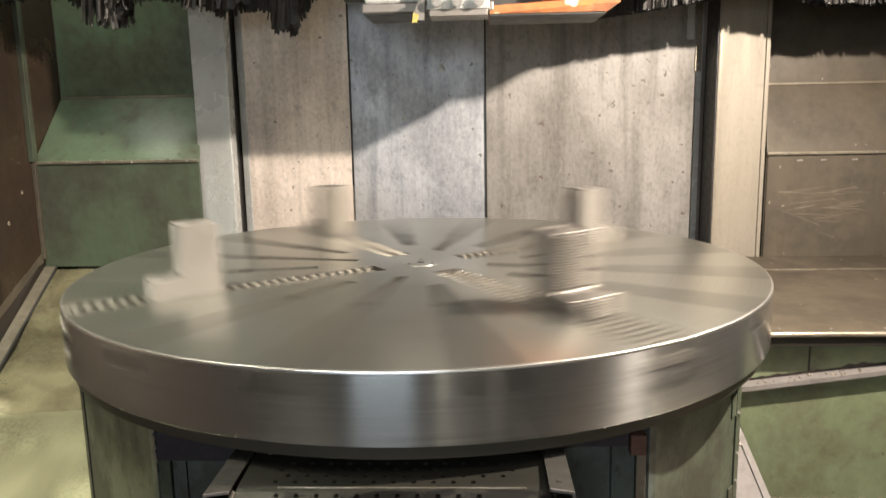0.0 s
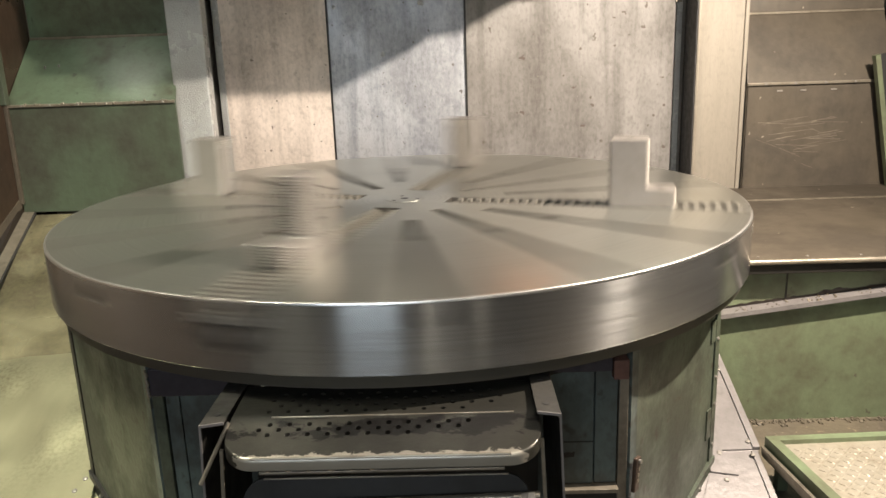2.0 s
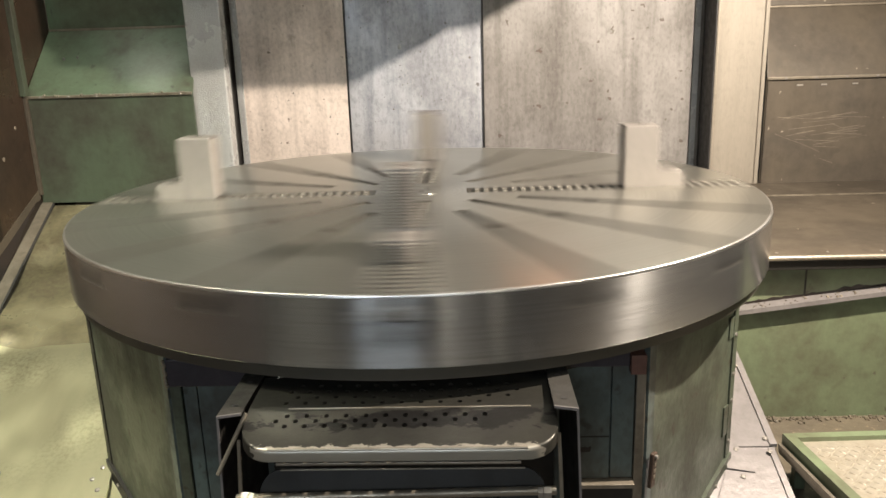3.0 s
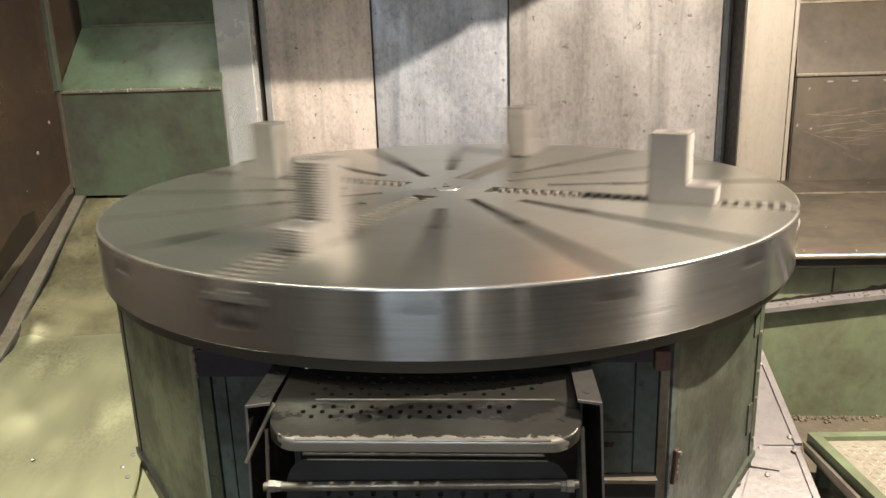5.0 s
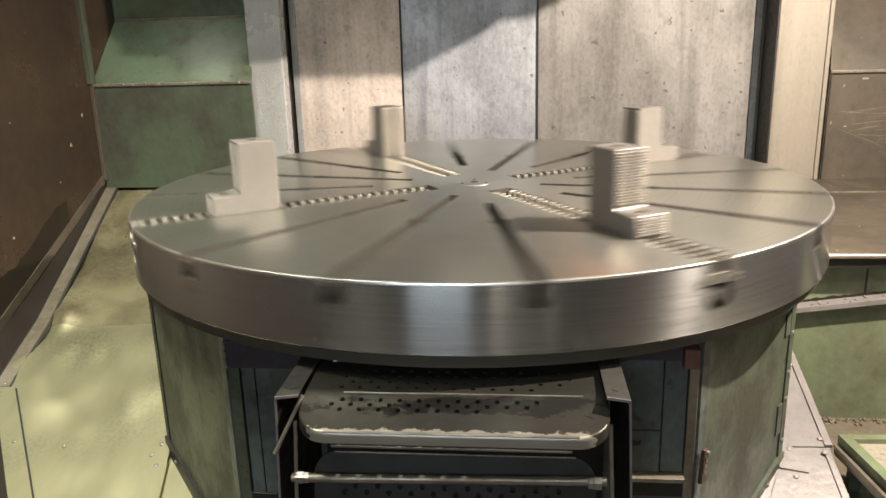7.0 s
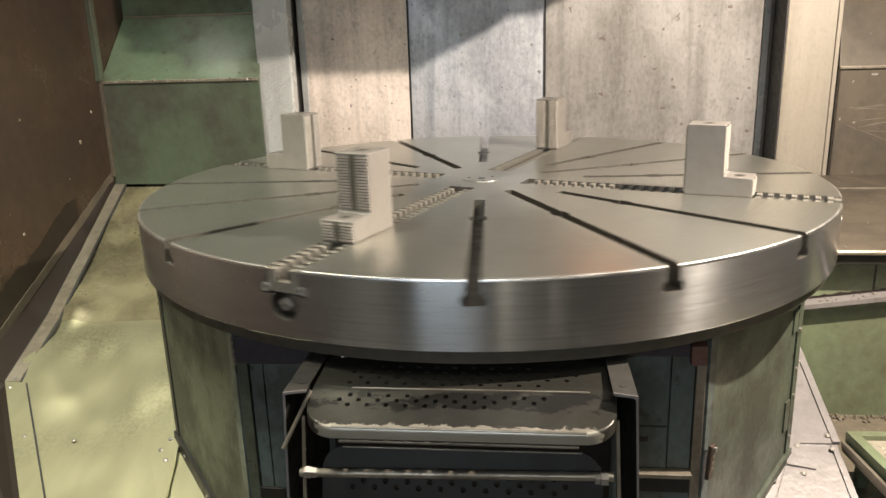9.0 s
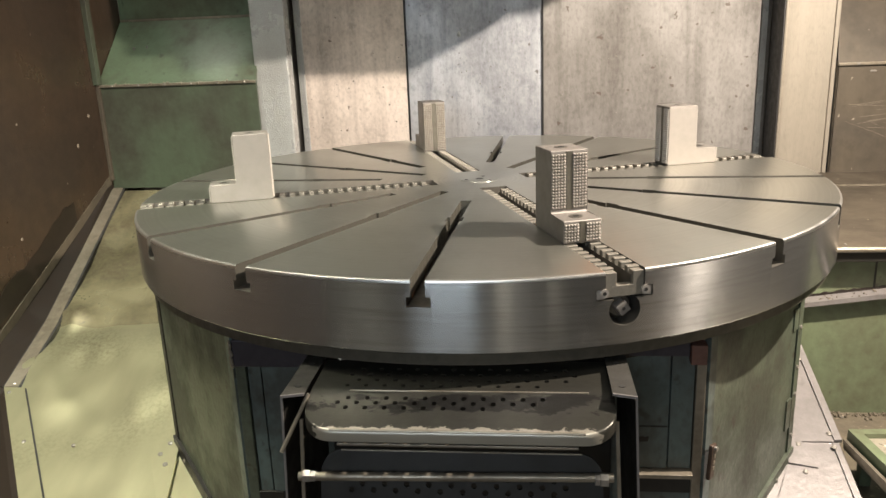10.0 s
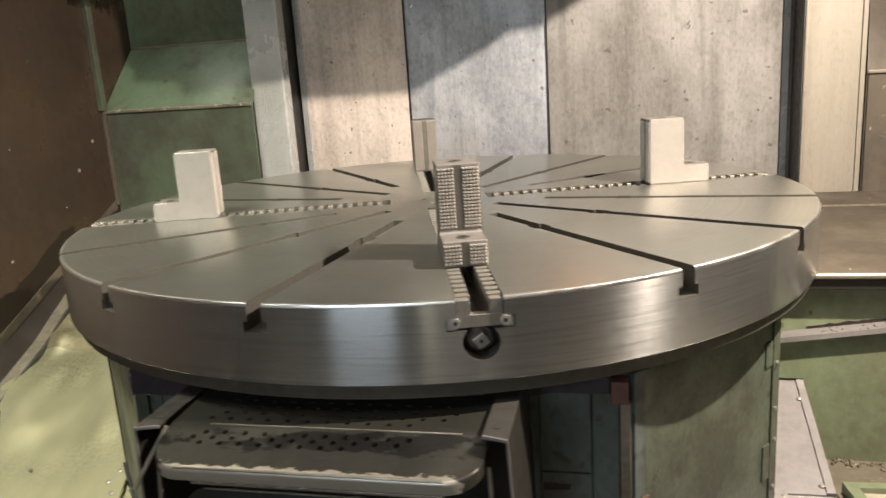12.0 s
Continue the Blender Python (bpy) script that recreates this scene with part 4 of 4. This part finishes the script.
    for x0, xi, zc in ((-0.314, 1, 0.846), (0.338, -1, 0.853)):
        lab = "black side bracket with a bent steel flange"
        b = part("side_bracket", prismed([(x0, -1.074, zc - 0.006), (x0 - xi * 0.020, -1.074, 0.40), (x0 - xi * 0.010, -0.79, 0.40), (x0, -0.79, zc)], (xi * 0.004, 0, 0)), BLACK_STEEL, t, lab)
        part("flange", prismed([(x0, -1.076, zc), (x0 + xi * 0.042, -1.064, zc), (x0 + xi * 0.042, -0.79, zc), (x0, -0.79, zc)], (0, 0, 0.004)), FLANGE, b)
        part("bright_edge", prismed([(x0 - xi * 0.0008, -1.0765, zc), (x0 - xi * 0.0208, -1.0765, 0.40), (x0 - xi * 0.0168, -1.0765, 0.40), (x0 + xi * 0.0032, -1.0765, zc)], (0, 0.003, 0)), ZINC_PALE, b)
        part("bright_edge", prismed([(x0, -1.0785, zc - 0.0005), (x0 + xi * 0.042, -1.0665, zc - 0.0005), (x0 + xi * 0.042, -1.0665, zc + 0.0045), (x0, -1.0785, zc + 0.0045)], (0, 0.003, 0)), ZINC_PALE, b)
        for y in (-1.035, -0.935):
            bm = bmesh.new()
            rod(bm, (x0 + xi * 0.022, y, zc + 0.003), (x0 + xi * 0.022, y, zc + 0.0048), 0.006, 12)
            part("slot_hole", bm, GUM, b)
        part("inner_link", prismed([(x0 + xi * 0.030, -1.070, zc - 0.05), (x0 + xi * 0.036, -1.070, zc - 0.05), (x0 + xi * 0.022, -1.095, 0.42), (x0 + xi * 0.014, -1.095, 0.42)], (0, 0.006, 0)), TRIM_STEEL, t)
    part("stay_rod", rod(bmesh.new(), (-0.268, -1.05, 0.842), (-0.315, -1.10, 0.745), 0.004, 8), TRIM_STEEL, t)


# ---- turntable ----
JAW_R0, JAW_R1, JAW_R2 = 0.625, 0.722, 0.797
ZT = 1.05


def slot_cutters():
    bm = bmesh.new()
    for q in range(4):
        turn = Matrix.Rotation(radians(90 * q), 4, "Z")
        box(bm, 0.140, 1.2, -0.040, 0.040, -0.055, 0.05, 0, turn)
        box(bm, 0.975, 1.2, -0.0575, 0.0575, -0.056, -0.034, 0, turn)
        rod(bm, turn @ Vector((0.90, 0, -0.078)), turn @ Vector((1.2, 0, -0.078)), 0.032, 28)
        for k, r0 in ((1, 0.312), (2, 0.205), (3, 0.312)):
            slot = Matrix.Rotation(radians(90 * q + 22.5 * k), 4, "Z")
            box(bm, r0, 1.2, -0.0145, 0.0145, -0.045, 0.05, 0, slot)
            box(bm, r0 + 0.03, 1.21, -0.0235, 0.0235, -0.054, -0.034, 0, slot)
            box(bm, 0.505, 0.545, -0.021, 0.021, -0.0441, 0.051, 0, slot)
    return bm


def disc():
    bm = bmesh.new()
    n = 240
    prof = [(0.0, 0.0), (0.9935, 0.0), (0.9965, -0.0007), (0.9986, -0.0022), (0.9996, -0.0045), (1.0, -0.0075), (1.0, -0.146), (0.997, -0.149), (0.0, -0.149)]
    rings = []
    for r, z in prof:
        if r == 0:
            rings.append([bm.verts.new((0, 0, z))])
        else:
            rings.append([bm.verts.new((r * math.cos(2 * math.pi * i / n), r * math.sin(2 * math.pi * i / n), z)) for i in range(n)])
    for a, b in zip(rings, rings[1:]):
        for i in range(n):
            j = (i + 1) % n
            if len(a) == 1:
                bm.faces.new((a[0], b[i], b[j]))
            elif len(b) == 1:
                bm.faces.new((a[i], b[0], a[j]))
            else:
                bm.faces.new((a[i], b[i], b[j], a[j]))
    me = baked_cut(bm, slot_cutters(), "disc", [TOP_STEEL, RIM_STEEL, SLOT_STEEL, GROOVE, EDGE_STEEL], 30, True, 0.0028)
    for p in me.polygons:
        c, nz = p.center, p.normal.z
        r = math.hypot(c.x, c.y)
        if c.z > -0.009 and (r > 0.9936 or 0.25 < nz < 0.97) and nz > 0.1:
            p.material_index = 4
        elif nz > 0.5 and c.z > -0.003:
            p.material_index = 0
        elif abs(nz) < 0.95 and r > 0.985 and (p.normal.x * c.x + p.normal.y * c.y) > 0.6 * r:
            p.material_index = 1
        elif nz > -0.5 and c.z > -0.030 and r * abs(math.sin(2 * math.atan2(c.y, c.x))) > 0.13:
            p.material_index = 3
        else:
            p.material_index = 2
    return me


def teeth(bm, x, out, y0, cols, rows, z0, pitch):
    """A field of small pyramids on the face x, pointing along out."""
    h = pitch / 2
    for c in range(cols):
        for r in range(rows):
            y, z = y0 + (c + 0.5) * pitch, z0 + (r + 0.5) * pitch
            k = h * 0.90
            base = [bm.verts.new((x, y + a * k, z + b * k)) for a, b in ((-1, -1), (1, -1), (1, 1), (-1, 1))]
            q = k * 0.30
            tip = [bm.verts.new((x + out * pitch * 0.62, y + a * q, z + b * q)) for a, b in ((-1, -1), (1, -1), (1, 1), (-1, 1))]
            bm.faces.new(tip)
            for i in range(4):
                bm.faces.new((base[i], base[(i + 1) % 4], tip[(i + 1) % 4], tip[i]))


def add_jaw(table, turn):
    w, h, hl, p = 0.0425, 0.187, 0.050, 0.0067
    m = turn
    bm = bmesh.new()
    side = [(JAW_R0, 0.0005), (JAW_R2, 0.0005), (JAW_R2, hl), (JAW_R1 + 0.004, hl), (JAW_R1, hl + 0.004), (JAW_R1, h), (JAW_R0, h)]
    prism(bm, [(x, -w, z) for x, z in side], (0, 2 * w, 0))
    bmesh.ops.bevel(bm, geom=list(bm.edges), offset=0.0014, segments=1, affect="EDGES")
    jaw = part("jaw", bm, JAW_STEEL, table, "bright stepped steel clamping jaw with serrated faces")
    jaw.matrix_basis = m
    for x, out, z0, z1 in ((JAW_R1, 1, hl + 0.010, h - 0.003), (JAW_R2, 1, 0.004, hl - 0.003), (JAW_R0, -1, 0.006, h - 0.003)):
        rows = int((z1 - z0) / p)
        for y0 in (-w + 0.0015, w - 0.0015 - 5 * p):
            bm = bmesh.new()
            box(bm, *sorted((x - out * 0.0005, x + out * 0.0006)), y0, y0 + 5 * p, z0, z0 + rows * p, 0)
            for f in bm.faces:
                f.material_index = 1
            teeth(bm, x, out, y0, 5, rows, z0, p)
            part("grip_pad", bm, [TOOTH_STEEL, SLOT_STEEL], jaw)
        part("pad_groove", boxed(*sorted((x, x + out * 0.0012)), -0.0072, 0.0072, z0 - 0.003, z1 + 0.001, 0), GROOVE, jaw)
    for x, z in (((JAW_R0 + JAW_R1) / 2, h), ((JAW_R1 + JAW_R2) / 2, hl)):
        bm = bmesh.new()
        bmesh.ops.create_cone(bm, cap_ends=True, segments=24, radius1=0.0145, radius2=0.0145, depth=0.0012, matrix=Matrix.Translation((x, 0, z + 0.0004)))
        part("bolt_recess", bm, SLOT_STEEL, jaw)
        bm = bmesh.new()
        bmesh.ops.create_cone(bm, cap_ends=True, segments=6, radius1=0.008, radius2=0.008, depth=0.0016, matrix=Matrix.Translation((x, 0, z + 0.0006)))
        part("bolt_socket", bm, GUM, jaw)


LUG = bpy.data.meshes.new("rail_lug")
_lug = boxed(0.0, 0.0145, -0.0124, 0.0124, 0.0, 0.0115, 0.0012)
_lug.to_mesh(LUG)
_lug.free()
LUG.materials.append(LUG_STEEL)


def add_rail(table, turn):
    for s in (-1, 1):
        bm = bmesh.new()
        y0, y1 = sorted((s * 0.0145, s * 0.0393))
        box(bm, 0.150, 0.990, y0, y1, -0.054, -0.0125, 0)
        rail = part("jaw_rail", bm, SLOT_STEEL, table, "oily toothed jaw guide rail")
        rail.matrix_basis = turn
        for k in range(29):
            lug = new("rail_lug", LUG)
            lug.parent = rail
            lug.location = (0.165 + k * 0.0285, s * 0.0269, -0.0125)
    end = part("end_plate", box(box(boxed(0.979, 0.9965, -0.039, 0.039, -0.052, -0.030, 0.001), 0.979, 0.9965, -0.039, -0.0165, -0.031, -0.004, 0.001), 0.979, 0.9965, 0.0165, 0.039, -0.031, -0.004, 0.001), LUG_STEEL, table, "bolted steel end plate of the jaw slot")
    end.matrix_basis = turn
    part("end_ear", boxed(0.981, 0.996, -0.056, -0.0395, -0.0545, -0.0355, 0.001), TOOTH_STEEL, end)
    part("end_ear", boxed(0.981, 0.996, 0.0395, 0.056, -0.0545, -0.0355, 0.001), TOOTH_STEEL, end)
    for y in (-0.042, 0.042):
        bm = bmesh.new()
        rod(bm, (0.990, y, -0.042), (1.0005, y, -0.042), 0.0085, 20)
        bolt = part("cap_bolt", bm, TOOTH_STEEL, end, smooth=40)
        bm = bmesh.new()
        rod(bm, (1.000, y, -0.042), (1.0012, y, -0.042), 0.0042, 6)
        part("bolt_socket", bm, GUM, end)
    bm = bmesh.new()
    rod(bm, (0.905, 0, -0.078), (0.962, 0, -0.078), 0.030, 28)
    collar = part("screw_collar", bm, BLACK_STEEL, table, "black collar of the jaw screw", smooth=40)
    collar.matrix_basis = turn
    bm = bmesh.new()
    rod(bm, (0.96, 0, -0.078), (0.975, 0, -0.078), 0.021, 28)
    part("screw_shoulder", bm, SLOT_STEEL, collar, smooth=40)
    part("square_head", boxed(0.970, 0.995, -0.0115, 0.0115, -0.0115, 0.0115, 0.002, Matrix.Translation((0, 0, -0.078)) @ Matrix.Rotation(radians(34), 4, "X")), JAW_STEEL, collar, "bright square key head")
    bm = bmesh.new()
    rod(bm, (0.994, 0, -0.078), (0.9956, 0, -0.078), 0.0035, 12)
    part("centre_mark", bm, GUM, collar)
    bm = bmesh.new()
    rod(bm, (0.15, 0, -0.060), (0.93, 0, -0.060), 0.0135, 12)
    lead = part("lead_screw", bm, BLACK_STEEL, table, smooth=40)
    lead.matrix_basis = turn


def turntable():
    t = thing("turntable", "large turned steel four-jaw lathe table with radial slots", "lathe table", at=(0, 0, ZT))
    d = new("disc", disc())
    d.parent = t
    d["label"] = "turned steel disc cut by T-slots"
    bm = bmesh.new()
    rod(bm, (0, 0, -0.177), (0, 0, -0.1495), 0.986, 160)
    part("under_ring", bm, RING_STEEL, t, "dark lower ring", smooth=40)
    bm = bmesh.new()
    rod(bm, (0, 0, -0.001), (0, 0, 0.0008), 0.060, 48, 0.059)
    plug = part("centre_plug", bm, TOP_STEEL, t, smooth=30)
    bm = bmesh.new()
    rod(bm, (0, 0, 0.0002), (0, 0, 0.0012), 0.012, 24)
    part("centre_hole", bm, GUM, plug)
    for k in range(3):
        a = radians(30 + 120 * k)
        bm = bmesh.new()
        rod(bm, (0.042 * math.cos(a), 0.042 * math.sin(a), 0.0002), (0.042 * math.cos(a), 0.042 * math.sin(a), 0.0012), 0.006, 16)
        part("plug_screw", bm, GUM, plug)
    for q in range(4):
        turn = Matrix.Rotation(radians(90 * q), 4, "Z")
        add_rail(t, turn)
        add_jaw(t, turn @ Matrix.Translation(((0.0, -0.011, -0.004, 0.0)[q], 0, 0)))
    return t


# ---- over the table ----
def tool_head():
    t = thing("tool_head", "grey tool slide with clamp bolts over the turntable", "tool post")
    y = 0.28
    part("slide_block", boxed(-0.185, 0.030, y, y + 0.26, 1.855, 2.3, 0.006), COLUMN_PAINT, t)
    part("slide_foot", boxed(-0.192, 0.235, y - 0.01, y + 0.27, 1.826, 1.853, 0.003), JAW_STEEL, t)
    part("foot_base", boxed(-0.19, 0.020, y - 0.006, y + 0.265, 1.8215, 1.8255, 0.001), DARK_BEAM, t)
    part("holder_bar", boxed(0.030, 0.215, y - 0.05, y + 0.05, 1.806, 1.825, 0.002), JAW_STEEL, t)
    part("clamp_block", boxed(0.022, 0.222, y - 0.055, y + 0.06, 1.8255, 1.90, 0.004), COLUMN_PAINT, t, "pale clamp block")
    for x in (0.055, 0.120, 0.188):
        bm = bmesh.new()
        rod(bm, (x, y - 0.078, 1.847), (x, y - 0.05, 1.847), 0.016, 24)
        b = part("clamp_bolt", bm, BOLT_STEEL, t, "bright cap bolt", smooth=40)
    # ram stands out of view, there for the shadow it throws on the covers
    part("ram", boxed(0.032, 0.222, y + 0.065, y + 0.255, 1.905, 2.4, 0.004), DARK_BEAM, t, "dark ram of the slide")
    part("tool_shank", prismed([(-0.005, y - 0.05, 1.795), (0.012, y - 0.05, 1.795), (0.016, y - 0.05, 1.860), (-0.006, y - 0.05, 1.850), (-0.022, y - 0.05, 1.815)], (0, 0.03, 0)), JAW_STEEL, t)
    ins = part("cutting_insert", prismed([(-0.026, y - 0.054, 1.787), (-0.010, y - 0.054, 1.787), (-0.004, y - 0.054, 1.812), (-0.022, y - 0.054, 1.816)], (0, 0.008, 0)), GOLD_INSERT, t, "gold coated insert")
    part("insert_screw", rod(bmesh.new(), (-0.014, y - 0.056, 1.801), (-0.014, y - 0.053, 1.801), 0.003, 12), BOLT_STEEL, ins)
    t = thing("rail_shoe", "orange enamelled rail shoe, chipped and oily", "machine rail")
    part("shoe_plate", prismed([(0.223, y + 0.0, 1.815), (0.60, y + 0.0, 1.815), (0.64, y - 0.02, 1.84), (0.64, y - 0.02, 1.858), (0.223, y + 0.0, 1.840)], (0, 0.28, 0)), ORANGE, t)
    part("shoe_block", boxed(0.405, 0.625, y + 0.02, y + 0.25, 1.858, 2.2, 0.006), ORANGE, t)
    part("shoe_back", boxed(0.225, 0.404, y + 0.10, y + 0.25, 1.842, 2.2, 0.004), DARK_BEAM, t)
    part("shoe_base", boxed(0.225, 0.598, y + 0.004, y + 0.275, 1.808, 1.8145, 0.001), DARK_BEAM, t)
    t = thing("crossrail", "dark oily crossrail above the turntable", "machine rail")
    # beam over the curtains is out of view, sized to shade the covers
    part("beam", boxed(-1.73, 2.14, 0.60, 0.90, 2.05, 2.6, 0.01), DARK_BEAM, t)
    # unseen added block; its lower outline is cut to shape the covers' shadow
    part("rail_cover", prismed([(0.645, 0.28, 1.93), (0.89, 0.28, 1.93), (1.02, 0.28, 2.03), (1.44, 0.28, 2.09), (1.44, 0.28, 2.5), (0.645, 0.28, 2.5)], (0, 0.24, 0)), DARK_BEAM, t)
    part("head_saddle", boxed(-0.30, 0.70, 0.555, 0.60, 1.90, 2.6, 0.01), DARK_BEAM, t)


def bristles(name, label, x0, x1, y0, y1, z_of, count, seed, rough):
    """A ragged curtain of hanging strands."""
    rnd = random.Random(seed)
    bm = bmesh.new()
    for _ in range(count):
        x, y = rnd.uniform(x0, x1), rnd.uniform(y0, y1)
        tuft = noise.noise(Vector((x * 22, y * 9, seed)))
        tip = z_of(x) + rough * tuft + abs(rnd.gauss(0, rough * 0.35))
        w, bend = rnd.uniform(0.004, 0.012), 0.05 * tuft + rnd.gauss(0.0, 0.006)
        a = rnd.gauss(0, 0.6)
        dx, dy = math.cos(a) * w, math.sin(a) * w
        last = None
        for k in range(4):
            f = k / 3
            z = 2.08 + (tip - 2.08) * f
            cx, cy = x + bend * f * f, y + rnd.uniform(-0.01, 0.01) * f
            s = 1.0 - 0.45 * f
            ring = [bm.verts.new((cx + dx * s, cy + dy * s, z)), bm.verts.new((cx - dy * s * 0.4, cy + dx * s * 0.4, z)), bm.verts.new((cx - dx * s, cy - dy * s, z))]
            if last:
                for i in range(3):
                    bm.faces.new((last[i], last[(i + 1) % 3], ring[(i + 1) % 3], ring[i]))
            last = ring
    return tagged(obj(name, bm, BRISTLE), label, "brush curtain", kind="stuff")


def curtains():
    def left(x):
        return 1.968 - 0.125 * math.exp(-((x + 1.25) / 0.075) ** 2) - 0.075 * math.exp(-((x + 0.78) / 0.17) ** 2) - 0.150 * math.exp(-((x + 0.54) / 0.06) ** 2)

    def right(x):
        known = ((0.6, 1.840), (0.71, 1.852), (0.88, 1.872), (1.03, 1.896), (1.21, 1.919), (1.38, 1.908), (1.48, 1.870), (2.2, 1.862))
        for (xa, za), (xb, zb) in zip(known, known[1:]):
            if x <= xb:
                return za + (zb - za) * (x - xa) / (xb - xa)
        return known[-1][1]
    bristles("brush_curtain", "ragged black brush curtain hanging under the crossrail", -1.72, -0.25, 0.60, 0.84, left, 1500, 11, 0.026)
    bristles("brush_curtain", "black brush curtain with an even edge hanging under the crossrail", 0.62, 2.05, 0.70, 0.80, right, 2200, 12, 0.005)


hall()
back_covers()
columns()
left_guard()
right_guard()
chip_pans()
platform()
pedestal()
steps()
table = turntable()
tool_head()
curtains()

# ---- what moves ----
# seconds and the table's turn in degrees at which it is at those times
TURNS = [
    (0.0, -3584.0), (0.5, -3281.5), (1.0, -2979.0), (1.5, -2676.5), (2.0, -2374.0), (2.5, -2087.0), (3.0, -1816.8),
    (5.0, -939.8), (5.5, -762.4), (6.0, -607.1), (6.5, -463.9), (7.0, -345.1), (8.8, -53.6), (9.0, -37.8), (9.5, -9.4),
    (9.8, -0.3), (10.0, 1.5), (10.2, 1.0), (10.4, 0.2), (10.6, -0.1), (11.0, -0.6), (11.5, -0.9), (12.0, -1.2),
]
REST = -72.3


def turn_at(t):
    ts, ds = [p[0] for p in TURNS], [p[1] for p in TURNS]
    rate = []
    for i in range(len(ts)):
        a, b = max(0, i - 1), min(len(ts) - 1, i + 1)
        if a == i or b == i:
            rate.append((ds[b] - ds[a]) / (ts[b] - ts[a]))
        else:
            h0, h1 = ts[i] - ts[a], ts[b] - ts[i]
            rate.append(((ds[i] - ds[a]) / h0 * h1 + (ds[b] - ds[i]) / h1 * h0) / (h0 + h1))
    i = max(k for k in range(len(ts) - 1) if ts[k] <= t + 1e-9)
    h = ts[i + 1] - ts[i]
    s = min(1.0, max(0.0, (t - ts[i]) / h))
    return ((2 * s ** 3 - 3 * s ** 2 + 1) * ds[i] + (s ** 3 - 2 * s ** 2 + s) * h * rate[i]
            + (-2 * s ** 3 + 3 * s ** 2) * ds[i + 1] + (s ** 3 - s ** 2) * h * rate[i + 1])


def motions():
    rows = [(k / FPS, pose(0, 0, ZT, 0, 0, REST + turn_at(k / FPS))) for k in range(0, 12 * FPS + 1)]
    walk(table, rows)


motions()
